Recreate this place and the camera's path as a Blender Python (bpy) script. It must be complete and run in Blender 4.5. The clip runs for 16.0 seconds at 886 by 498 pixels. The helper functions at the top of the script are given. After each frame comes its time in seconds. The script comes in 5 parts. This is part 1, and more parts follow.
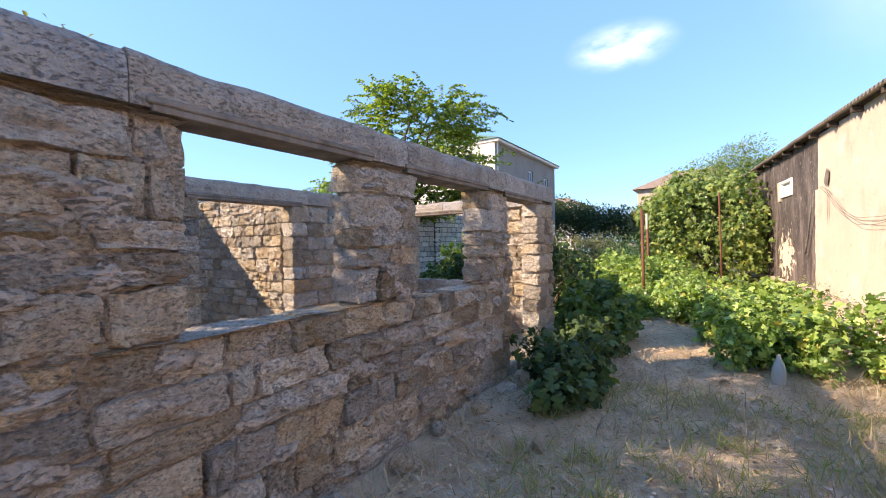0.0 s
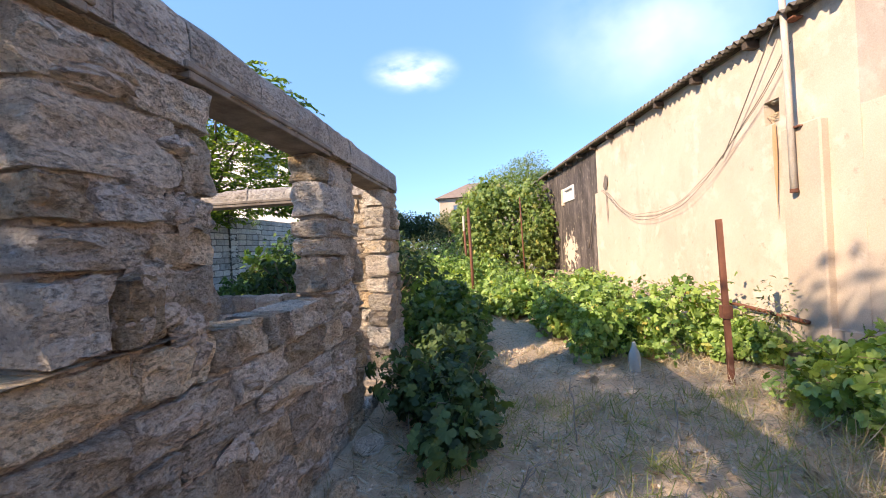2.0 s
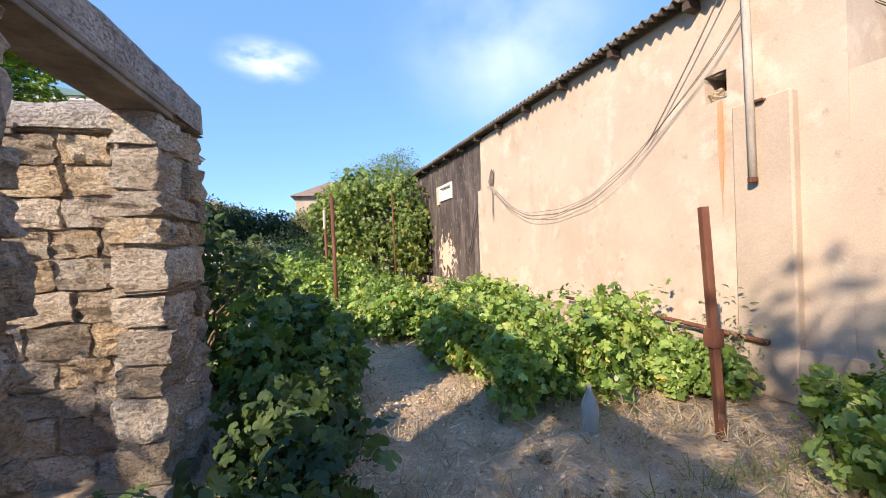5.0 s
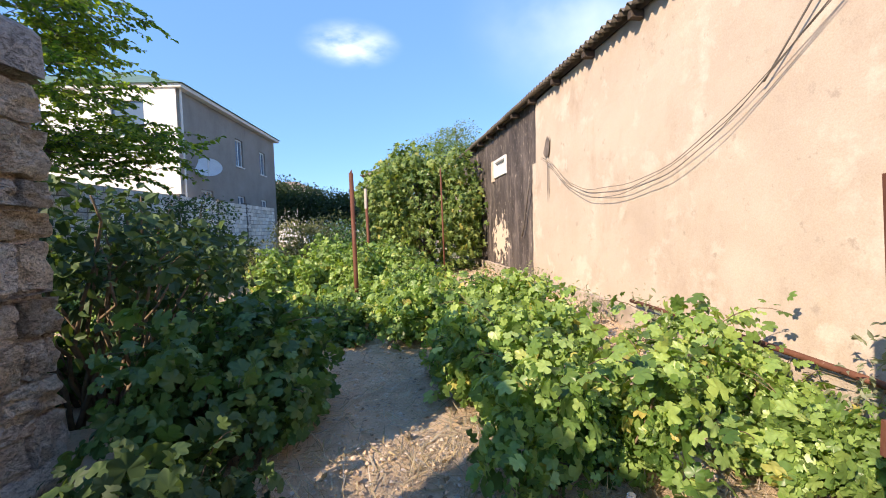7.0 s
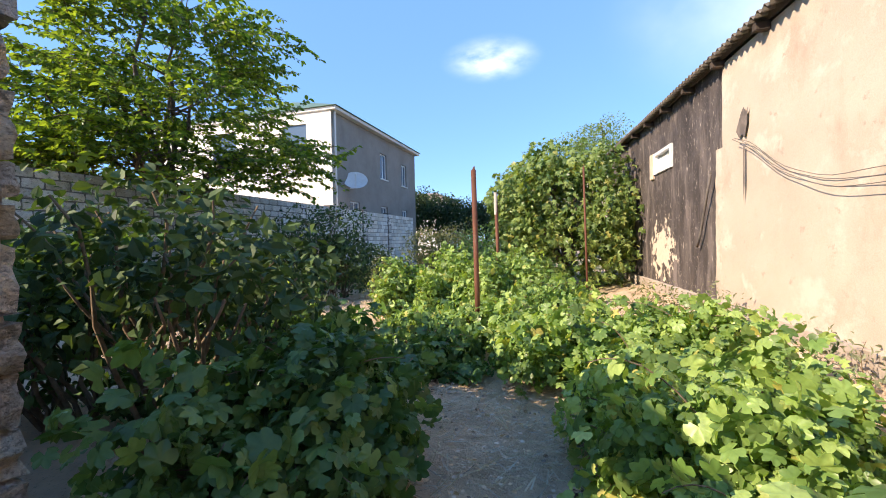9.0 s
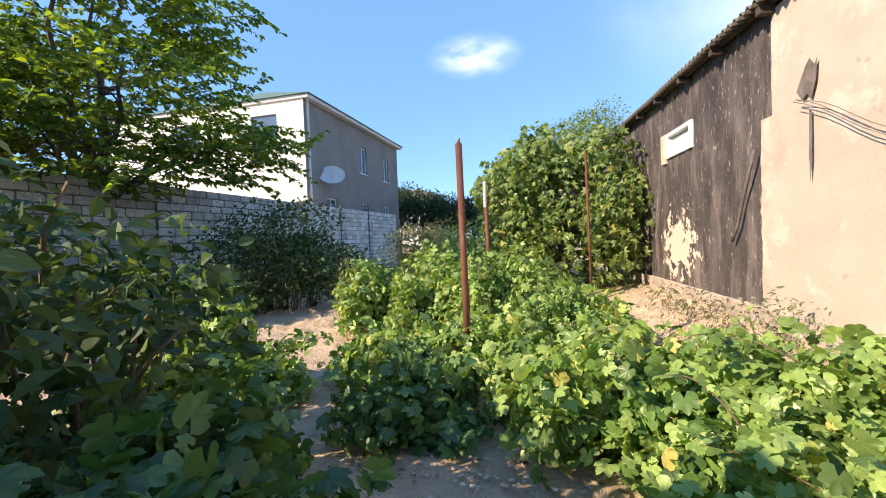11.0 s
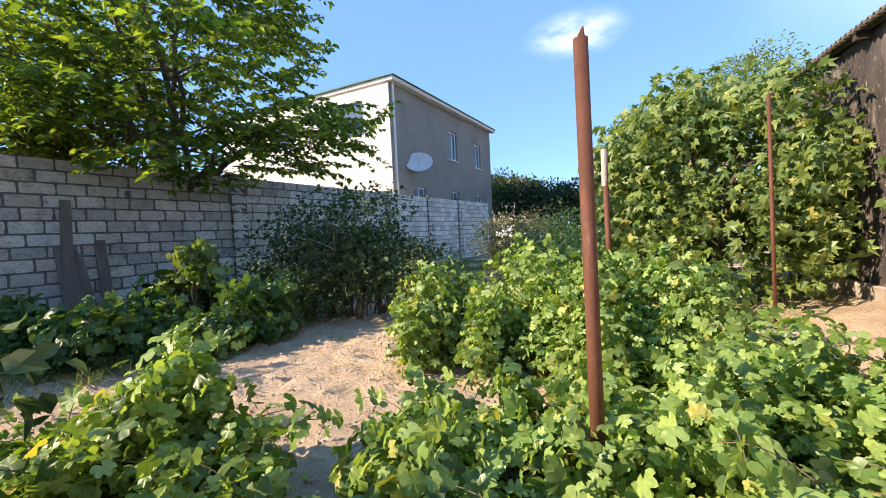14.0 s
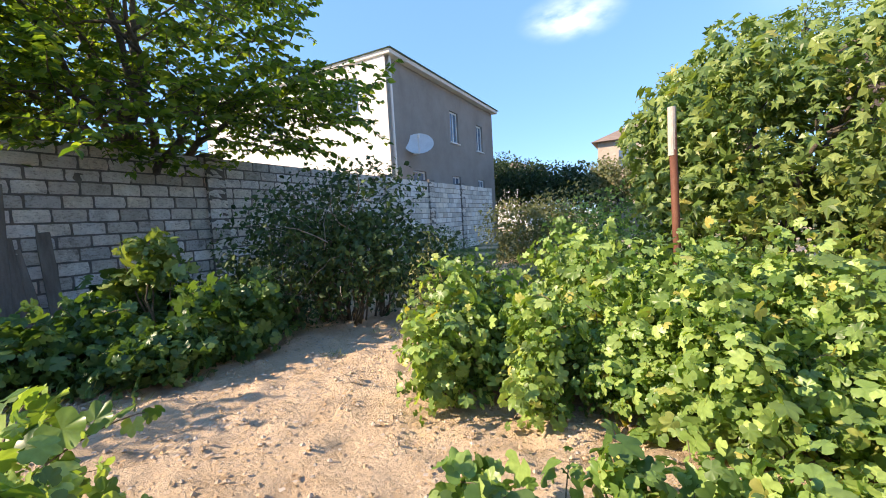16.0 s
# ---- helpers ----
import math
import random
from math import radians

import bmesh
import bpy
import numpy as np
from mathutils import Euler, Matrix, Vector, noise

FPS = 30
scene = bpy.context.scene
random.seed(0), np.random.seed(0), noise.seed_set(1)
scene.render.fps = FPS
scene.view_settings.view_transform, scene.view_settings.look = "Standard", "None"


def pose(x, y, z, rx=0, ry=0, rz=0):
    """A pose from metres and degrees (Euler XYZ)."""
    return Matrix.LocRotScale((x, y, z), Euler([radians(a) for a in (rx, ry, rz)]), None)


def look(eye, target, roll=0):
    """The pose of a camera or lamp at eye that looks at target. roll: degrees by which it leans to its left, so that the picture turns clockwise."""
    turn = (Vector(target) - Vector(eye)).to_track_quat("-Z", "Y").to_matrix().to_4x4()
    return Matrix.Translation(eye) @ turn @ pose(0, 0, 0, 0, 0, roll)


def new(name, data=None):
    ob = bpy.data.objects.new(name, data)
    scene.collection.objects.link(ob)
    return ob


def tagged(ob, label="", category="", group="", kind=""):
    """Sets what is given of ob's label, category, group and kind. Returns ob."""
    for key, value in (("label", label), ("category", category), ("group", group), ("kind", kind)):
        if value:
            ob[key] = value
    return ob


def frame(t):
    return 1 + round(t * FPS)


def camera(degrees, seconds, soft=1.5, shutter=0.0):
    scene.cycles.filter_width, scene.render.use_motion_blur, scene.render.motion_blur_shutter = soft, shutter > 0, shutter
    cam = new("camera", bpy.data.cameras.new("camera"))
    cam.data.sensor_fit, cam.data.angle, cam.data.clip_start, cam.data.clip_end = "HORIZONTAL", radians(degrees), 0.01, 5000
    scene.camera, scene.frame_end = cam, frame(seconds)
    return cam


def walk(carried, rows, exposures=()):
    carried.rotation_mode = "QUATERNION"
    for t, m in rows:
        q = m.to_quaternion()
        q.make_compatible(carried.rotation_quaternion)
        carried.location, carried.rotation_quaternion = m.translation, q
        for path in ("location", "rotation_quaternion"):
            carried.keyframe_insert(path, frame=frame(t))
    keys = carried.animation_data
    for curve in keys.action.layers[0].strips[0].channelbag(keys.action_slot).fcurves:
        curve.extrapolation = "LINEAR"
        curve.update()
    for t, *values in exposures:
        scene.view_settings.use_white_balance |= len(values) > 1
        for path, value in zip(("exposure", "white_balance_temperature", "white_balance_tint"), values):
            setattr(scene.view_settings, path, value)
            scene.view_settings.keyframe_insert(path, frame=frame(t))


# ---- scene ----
cam = camera(95.3, 16.0, soft=1.0)
METRES, EYE, TILT, LEAN, TURN = 10.0, 1.5, 0.0, 0.0, 28.1
ROWS = [
    (0.0, 0.0, 0.0, 0.0, -0.01, -0.57, 1.04),
    (0.5, -0.0118, 0.0309, -0.0023, -5.43, 0.23, 1.92),
    (1.0, -0.0155, 0.0602, -0.0044, -12.27, 0.39, 2.69),
    (1.5, -0.0125, 0.0966, -0.0084, -19.26, 0.2, 3.17),
    (2.0, -0.0134, 0.1323, -0.0127, -27.01, -0.14, 3.12),
    (2.5, -0.0139, 0.1654, -0.0124, -33.26, -0.43, 3.01),
    (3.0, 0.0022, 0.1986, -0.0145, -37.67, -0.33, 2.64),
    (3.5, 0.014, 0.2221, -0.0145, -41.92, -0.12, 2.33),
    (4.0, 0.0275, 0.2508, -0.0209, -46.6, 0.17, 2.1),
    (6.5, 0.1722, 0.3239, -0.0203, -45.47, -1.72, 0.69),
    (7.0, 0.1984, 0.3337, -0.0141, -35.93, -2.97, 1.52),
    (7.5, 0.2165, 0.3564, -0.0124, -27.89, -2.77, 1.61),
    (8.0, 0.2269, 0.3752, -0.0124, -21.74, -2.09, 1.38),
    (8.5, 0.2446, 0.3977, -0.0144, -18.12, -1.53, 1.18),
    (9.0, 0.2574, 0.4235, -0.0173, -16.76, -1.15, 1.22),
    (11.5, 0.3159, 0.5695, -0.0162, -18.93, -1.97, 2.26),
    (12.0, 0.3351, 0.5918, -0.0146, -18.08, -2.55, 2.55),
    (12.5, 0.3442, 0.617, -0.016, -15.74, -2.99, 2.53),
    (13.0, 0.3452, 0.6517, -0.0135, -12.6, -2.93, 2.5),
    (13.5, 0.3517, 0.681, -0.0152, -9.25, -2.71, 2.51),
    (14.0, 0.3591, 0.7163, -0.0119, -5.17, -2.48, 2.68),
    (14.5, 0.3555, 0.7459, -0.0134, -3.16, -2.77, 2.92),
    (15.0, 0.3499, 0.776, -0.0117, -3.33, -3.2, 3.11),
    (15.5, 0.3495, 0.8054, -0.0141, -4.16, -3.64, 3.2),
    (16.0, 0.3454, 0.8334, -0.0134, -5.63, -4.23, 3.31),
]
walk(cam, [(t, pose(0, 0, EYE, TILT, LEAN, TURN) @ pose(METRES * x, METRES * y, METRES * z, 90 + pitch, roll, yaw)) for t, x, y, z, yaw, pitch, roll in ROWS], [(0.0, 2.08, 7550, 15), (3.0, 1.90, 7300, 14), (6.5, 1.68, 7000, 13), (8.5, 1.84, 7100, 12), (12.0, 1.78, 7150, 12), (16.0, 1.92, 7350, 12)])

# ---------------- world, sun, exposure ----------------
CLOUD_A, CLOUD_B = (-0.064, 0.913, 0.402), (0.429, 0.781, 0.453)
SUN_TO = Vector((-1.12, -0.80, 0.83)).normalized()
world = bpy.data.worlds.new("sky")
scene.world = world
world.use_nodes = True
wn, wl = world.node_tree.nodes, world.node_tree.links
wn.clear()
w_out = wn.new("ShaderNodeOutputWorld")
w_bg = wn.new("ShaderNodeBackground")
w_sky = wn.new("ShaderNodeTexSky")
w_sky.sky_type = 'NISHITA'
w_sky.sun_disc = False
w_sky.sun_elevation = math.asin(SUN_TO.z)
w_sky.sun_rotation = math.atan2(SUN_TO.x, SUN_TO.y) % (2 * math.pi)
w_sky.air_density, w_sky.dust_density, w_sky.ozone_density = 1.0, 0.0, 3.0
w_bg.inputs["Strength"].default_value = 0.15
# thin high clouds
w_tc = wn.new("ShaderNodeTexCoord")


def cloud(direction, spread, stretch, strength, scale):
    """A mask for a wispy cloud round a direction of the sky."""
    d = Vector(direction).normalized()
    side = Vector((0, 0, 1)).cross(d).normalized()
    up = d.cross(side)
    comb = wn.new("ShaderNodeCombineXYZ")
    for i, (axis, k) in enumerate(((side, 1 / (spread * stretch)), (up, 1 / spread), (d, 1.0))):
        dot = wn.new("ShaderNodeVectorMath"); dot.operation = 'DOT_PRODUCT'
        wl.new(w_tc.outputs["Generated"], dot.inputs[0])
        dot.inputs[1].default_value = axis * k if i < 2 else axis * 0.0
        wl.new(dot.outputs["Value"], comb.inputs[i])
    ln = wn.new("ShaderNodeVectorMath"); ln.operation = 'LENGTH'
    wl.new(comb.outputs[0], ln.inputs[0])
    fall = wn.new("ShaderNodeMapRange")
    fall.interpolation_type = 'SMOOTHSTEP'
    wl.new(ln.outputs["Value"], fall.inputs[0])
    fall.inputs[1].default_value, fall.inputs[2].default_value = 1.0, 0.0
    fall.inputs[3].default_value, fall.inputs[4].default_value = 0.0, 1.0
    front = wn.new("ShaderNodeVectorMath"); front.operation = 'DOT_PRODUCT'
    wl.new(w_tc.outputs["Generated"], front.inputs[0])
    front.inputs[1].default_value = d
    ahead = wn.new("ShaderNodeMath"); ahead.operation = 'GREATER_THAN'
    wl.new(front.outputs["Value"], ahead.inputs[0]); ahead.inputs[1].default_value = 0.3
    nz = wn.new("ShaderNodeTexNoise")
    nz.inputs["Scale"].default_value = scale
    nz.inputs["Detail"].default_value = 5
    wl.new(comb.outputs[0], nz.inputs["Vector"])
    mr = wn.new("ShaderNodeMapRange")
    wl.new(nz.outputs[0], mr.inputs[0])
    mr.inputs[1].default_value, mr.inputs[2].default_value = 0.32, 0.72
    m1 = wn.new("ShaderNodeMath"); m1.operation = 'MULTIPLY'
    wl.new(fall.outputs[0], m1.inputs[0]); wl.new(mr.outputs[0], m1.inputs[1])
    m2 = wn.new("ShaderNodeMath"); m2.operation = 'MULTIPLY'
    wl.new(m1.outputs[0], m2.inputs[0]); wl.new(ahead.outputs[0], m2.inputs[1])
    m3 = wn.new("ShaderNodeMath"); m3.operation = 'MULTIPLY'
    wl.new(m2.outputs[0], m3.inputs[0]); m3.inputs[1].default_value = strength
    return m3.outputs[0]


w_mix = wn.new("ShaderNodeMix"); w_mix.data_type = 'RGBA'
w_add = wn.new("ShaderNodeMath"); w_add.operation = 'ADD'; w_add.use_clamp = True
wl.new(cloud(CLOUD_A, 0.055, 2.2, 0.75, 1.4), w_add.inputs[0])
wl.new(cloud(CLOUD_B, 0.26, 1.2, 0.38, 1.1), w_add.inputs[1])
wl.new(w_add.outputs[0], w_mix.inputs[0])
w_tint = wn.new("ShaderNodeMix"); w_tint.data_type = 'RGBA'; w_tint.blend_type = 'MULTIPLY'
w_tint.inputs[0].default_value = 1.0
w_tint.inputs[7].default_value = (0.62, 0.78, 1.0, 1)
wl.new(w_sky.outputs[0], w_tint.inputs[6])
# summer haze evens the sky between zenith and horizon
w_haze = wn.new("ShaderNodeMix"); w_haze.data_type = 'RGBA'
w_haze.inputs[0].default_value = 0.72
w_haze.inputs[7].default_value = (0.42, 0.98, 2.15, 1)
wl.new(w_tint.outputs[2], w_haze.inputs[6])
wl.new(w_haze.outputs[2], w_mix.inputs[6])
w_mix.inputs[7].default_value = (4.2, 4.4, 4.6, 1)
wl.new(w_mix.outputs[2], w_bg.inputs["Color"])
wl.new(w_bg.outputs[0], w_out.inputs["Surface"])

sun_data = bpy.data.lights.new("sun", 'SUN')
sun_data.energy, sun_data.angle, sun_data.color = 2.5, radians(0.55), (1.0, 0.86, 0.69)
sun = new("sun", sun_data)
sun.matrix_world = look((0, 0, 30), Vector((0, 0, 30)) - SUN_TO)


# ---------------- materials ----------------
def ramp_node(nt, stops):
    r = nt.nodes.new("ShaderNodeValToRGB")
    e = r.color_ramp.elements
    while len(e) < len(stops):
        e.new(0.5)
    for el, (p, c) in zip(e, stops):
        el.position, el.color = p, (*c, 1)
    return r


def noise_node(nt, vec, scale, detail=6.0, rough=0.6, stretch=None):
    if stretch:
        mp = nt.nodes.new("ShaderNodeMapping")
        mp.inputs["Scale"].default_value = stretch
        nt.links.new(vec, mp.inputs["Vector"])
        vec = mp.outputs[0]
    n = nt.nodes.new("ShaderNodeTexNoise")
    n.inputs["Scale"].default_value, n.inputs["Detail"].default_value, n.inputs["Roughness"].default_value = scale, detail, rough
    nt.links.new(vec, n.inputs["Vector"])
    return n.outputs[0]


def mixed(nt, fac, a, b, blend='MIX'):
    m = nt.nodes.new("ShaderNodeMix"); m.data_type = 'RGBA'; m.blend_type = blend
    for sock, v in ((m.inputs[0], fac), (m.inputs[6], a), (m.inputs[7], b)):
        if isinstance(v, (int, float)):
            sock.default_value = v
        elif isinstance(v, tuple):
            sock.default_value = (*v, 1)
        else:
            nt.links.new(v, sock)
    return m.outputs[2]


def ranged(nt, v, a, b, lo=0.0, hi=1.0):
    m = nt.nodes.new("ShaderNodeMapRange")
    nt.links.new(v, m.inputs[0])
    for i, x in enumerate((a, b, lo, hi)):
        m.inputs[i + 1].default_value = x
    return m.outputs[0]


def material(name, stops, scale=4.0, rough=0.9, bump=0.3, fine=60.0, vary=0.0, island=0.0, metal=0.0, spec=0.3, stretch=None, bump_dist=0.01, stains=(), pits=None, grain=0.45):
    """stops: the colours of the coarse variation. vary: brightness change from piece to piece. stains: (colour, scale, from, to, stretch)."""
    m = bpy.data.materials.new(name)
    m.use_nodes = True
    nt = m.node_tree
    b = nt.nodes["Principled BSDF"]
    geo = nt.nodes.new("ShaderNodeNewGeometry")
    pos = geo.outputs["Position"]
    col = ramp_node(nt, stops)
    coarse = noise_node(nt, pos, scale, 8, 0.65, stretch)
    nt.links.new(coarse, col.inputs[0])
    out = col.outputs[0]
    for colour, sc, lo, hi, st in stains:
        out = mixed(nt, ranged(nt, noise_node(nt, pos, sc, 7, 0.65, st), lo, hi), out, colour)
    if vary or island:
        if vary:
            rnd = nt.nodes.new("ShaderNodeObjectInfo").outputs["Random"]
        else:
            rnd = geo.outputs["Random Per Island"]
        k = vary or island
        hs = nt.nodes.new("ShaderNodeHueSaturation")
        nt.links.new(out, hs.inputs["Color"])
        nt.links.new(ranged(nt, rnd, 0, 1, 1 - k, 1 + k), hs.inputs["Value"])
        wn2 = nt.nodes.new("ShaderNodeTexWhiteNoise"); wn2.noise_dimensions = '1D'
        nt.links.new(rnd, wn2.inputs["W"])
        nt.links.new(ranged(nt, wn2.outputs[0], 0, 1, 0.55, 1.3), hs.inputs["Saturation"])
        out = hs.outputs[0]
    fine_n = noise_node(nt, pos, fine, 8, 0.7)
    out = mixed(nt, ranged(nt, fine_n, 0.3, 0.7, 0.0, grain), out, mixed(nt, 1.0, out, (0.55, 0.52, 0.50), 'MULTIPLY'))
    # Pits are darkened in colour too, as flat light leaves their bump faint.
    pit = None
    if pits:
        pit = ranged(nt, noise_node(nt, pos, pits, 7, 0.70, (1, 1, 2.2)), 0.53, 0.62)
        out = mixed(nt, ranged(nt, pit, 0, 1, 0, 0.55), out, mixed(nt, 1.0, out, (0.36, 0.33, 0.30), 'MULTIPLY'))
    nt.links.new(out, b.inputs["Base Color"])
    b.inputs["Roughness"].default_value, b.inputs["Metallic"].default_value = rough, metal
    b.inputs["Specular IOR Level"].default_value = spec
    if bump:
        bp = nt.nodes.new("ShaderNodeBump")
        bp.inputs["Strength"].default_value, bp.inputs["Distance"].default_value = bump, bump_dist
        add = nt.nodes.new("ShaderNodeMath"); add.operation = 'ADD'
        nt.links.new(fine_n, add.inputs[0])
        nt.links.new(noise_node(nt, pos, fine / 4, 6, 0.6), add.inputs[1])
        height = add.outputs[0]
        if pit:
            sub = nt.nodes.new("ShaderNodeMath"); sub.operation = 'SUBTRACT'
            nt.links.new(height, sub.inputs[0]); nt.links.new(pit, sub.inputs[1])
            height = sub.outputs[0]
        nt.links.new(height, bp.inputs["Height"])
        nt.links.new(bp.outputs[0], b.inputs["Normal"])
    return m


def leaf_material(name, dark, mid, light, trans=0.4, rough=0.5, odd=None):
    m = bpy.data.materials.new(name)
    m.use_nodes = True
    nt = m.node_tree
    b = nt.nodes["Principled BSDF"]
    geo = nt.nodes.new("ShaderNodeNewGeometry")
    stops = [(0.0, dark), (0.45, mid), (0.95, light)] + ([(0.985, odd)] if odd else [])
    r = ramp_node(nt, stops)
    nt.links.new(geo.outputs["Random Per Island"], r.inputs[0])
    clump = noise_node(nt, geo.outputs["Position"], 1.1, 3)
    col = mixed(nt, ranged(nt, clump, 0.35, 0.65, 0.0, 0.32), r.outputs[0], light)
    nt.links.new(mixed(nt, ranged(nt, noise_node(nt, geo.outputs["Position"], 45, 4), 0.35, 0.7, 0, 0.4), col, dark), b.inputs["Base Color"])
    b.inputs["Roughness"].default_value = rough
    b.inputs["Specular IOR Level"].default_value = 0.35
    tr = nt.nodes.new("ShaderNodeBsdfTranslucent")
    nt.links.new(mixed(nt, 1.0, col, (1.5, 1.5, 0.5), 'MULTIPLY'), tr.inputs["Color"])
    mx = nt.nodes.new("ShaderNodeMixShader")
    mx.inputs[0].default_value = trans
    nt.links.new(b.outputs[0], mx.inputs[1])
    nt.links.new(tr.outputs[0], mx.inputs[2])
    nt.links.new(mx.outputs[0], nt.nodes["Material Output"].inputs["Surface"])
    return m


M_STONE = material("shell_limestone", [(0.28, (0.54, 0.425, 0.32)), (0.44, (0.78, 0.63, 0.475)), (0.58, (0.86, 0.72, 0.55)), (0.76, (0.90, 0.81, 0.67))], 8, 0.95, 1.0, 60, vary=0.34, grain=0.9, bump_dist=0.045, pits=38,
                   stains=(((0.72, 0.51, 0.27), 2.2, 0.56, 0.75, None), ((0.88, 0.79, 0.66), 3.4, 0.55, 0.62, None), ((0.38, 0.32, 0.27), 7, 0.60, 0.68, None)))
M_MORTAR = material("old_mortar", [(0.3, (0.48, 0.40, 0.325)), (0.5, (0.70, 0.59, 0.485)), (0.75, (0.82, 0.72, 0.61))], 5, 0.95, 1.0, 55, grain=0.8, bump_dist=0.03, pits=26)
M_DAUB = material("grey_mortar_dab", [(0.3, (0.42, 0.355, 0.30)), (0.5, (0.58, 0.495, 0.415)), (0.75, (0.70, 0.61, 0.52))], 6, 0.95, 1.0, 50, bump_dist=0.02, pits=22, grain=0.7)
M_CONCRETE = material("weathered_concrete", [(0.3, (0.36, 0.31, 0.275)), (0.5, (0.56, 0.49, 0.425)), (0.75, (0.70, 0.635, 0.56))], 5, 0.95, 0.9, 55, vary=0.12, bump_dist=0.03, pits=34)
M_BLOCK = material("limestone_block", [(0.3, (0.56, 0.50, 0.435)), (0.55, (0.73, 0.66, 0.58)), (0.8, (0.83, 0.775, 0.70))], 5, 0.95, 0.8, 50, vary=0.24, pits=20, stains=(((0.22, 0.20, 0.18), 3, 0.58, 0.75, None),))
M_BLOCK_FAR = material("limestone_block_rest", [(0.3, (0.56, 0.50, 0.435)), (0.55, (0.73, 0.66, 0.58)), (0.8, (0.83, 0.775, 0.70))], 5, 0.95, 0.8, 50, island=0.24)
M_JOINT = material("grey_joint_mortar", [(0.3, (0.12, 0.105, 0.095)), (0.7, (0.24, 0.21, 0.19))], 5, 0.95, 0.6, 50)
M_PLASTER = material("sand_plaster", [(0.3, (0.50, 0.40, 0.32)), (0.5, (0.56, 0.46, 0.37)), (0.7, (0.62, 0.515, 0.42))], 0.7, 0.92, 0.25, 90,
                     stains=(((0.45, 0.345, 0.265), 1.1, 0.52, 0.70, (1, 1, 0.6)), ((0.65, 0.55, 0.455), 2.2, 0.54, 0.64, None), ((0.44, 0.36, 0.29), 7, 0.62, 0.70, None)))
M_PATCH = material("grey_plaster_patch", [(0.3, (0.45, 0.365, 0.29)), (0.7, (0.57, 0.465, 0.37))], 1.4, 0.95, 0.35, 70)
M_TAR = material("flaking_tar_paint", [(0.3, (0.045, 0.037, 0.036)), (0.5, (0.080, 0.066, 0.062)), (0.7, (0.15, 0.125, 0.115))], 2.2, 0.75, 0.5, 70, stretch=(1, 1.3, 0.45),
                 stains=(((0.22, 0.18, 0.165), 2.6, 0.50, 0.68, (1, 1.7, 0.35)), ((0.42, 0.35, 0.30), 16, 0.60, 0.66, (1, 1.2, 0.45)), ((0.36, 0.30, 0.26), 45, 0.62, 0.67, (1, 1, 0.7))))


def worn_through(mat, centre, radii, colour, scale):
    """A place where the coat has come away in a ragged lace, thickest at its middle."""
    nt = mat.node_tree
    b = nt.nodes["Principled BSDF"]
    coat = b.inputs["Base Color"].links[0].from_socket
    pos = nt.nodes.new("ShaderNodeNewGeometry").outputs["Position"]
    mp = nt.nodes.new("ShaderNodeMapping")
    mp.inputs["Location"].default_value = [-c / q for c, q in zip(centre, radii)]
    mp.inputs["Scale"].default_value = [1 / q for q in radii]
    nt.links.new(pos, mp.inputs["Vector"])
    ln = nt.nodes.new("ShaderNodeVectorMath"); ln.operation = 'LENGTH'
    nt.links.new(mp.outputs[0], ln.inputs[0])
    total = nt.nodes.new("ShaderNodeMath"); total.operation = 'ADD'
    nt.links.new(ranged(nt, ln.outputs["Value"], 0.2, 1.5, 0.16, -0.32), total.inputs[0])
    nt.links.new(noise_node(nt, pos, scale, 5, 0.62), total.inputs[1])
    pale = mixed(nt, noise_node(nt, pos, 14, 5), colour, (0.72, 0.60, 0.48))
    nt.links.new(mixed(nt, ranged(nt, total.outputs[0], 0.50, 0.53), coat, pale), b.inputs["Base Color"])


worn_through(M_TAR, (2.95, 13.75, 1.05), (1.0, 0.95, 0.80), (0.52, 0.41, 0.31), 5.0)
M_BARE = material("bare_plaster", [(0.3, (0.55, 0.43, 0.32)), (0.7, (0.74, 0.60, 0.46))], 4, 0.95, 0.5, 60)
M_FOOT = material("crumbling_footing", [(0.3, (0.33, 0.27, 0.22)), (0.7, (0.55, 0.46, 0.38))], 5, 0.95, 0.8, 40)
M_ROOF = material("asbestos_sheet", [(0.3, (0.10, 0.085, 0.075)), (0.7, (0.22, 0.19, 0.16))], 3, 0.9, 0.4, 60)
M_TIMBER = material("grey_timber", [(0.3, (0.13, 0.105, 0.085)), (0.7, (0.30, 0.26, 0.22))], 6, 0.9, 0.5, 60, stretch=(1, 1, 0.15))
M_TIMBER_OLD = material("dark_timber", [(0.3, (0.045, 0.035, 0.03)), (0.7, (0.12, 0.09, 0.07))], 6, 0.9, 0.5, 60)
M_RUST = material("rusty_steel", [(0.3, (0.11, 0.045, 0.028)), (0.55, (0.19, 0.078, 0.048)), (0.75, (0.27, 0.13, 0.085))], 6, 0.75, 0.35, 80, metal=0.15, bump_dist=0.004, stretch=(1, 1, 0.35), stains=(((0.32, 0.21, 0.16), 9, 0.60, 0.72, (1, 1, 0.3)),))
M_PIPE = material("whitewashed_pipe", [(0.3, (0.32, 0.27, 0.23)), (0.6, (0.58, 0.52, 0.45))], 9, 0.8, 0.3, 70, stretch=(1, 1, 0.2))
M_CABLE = material("grey_cable", [(0.3, (0.10, 0.085, 0.075)), (0.7, (0.22, 0.19, 0.17))], 9, 0.7, 0)
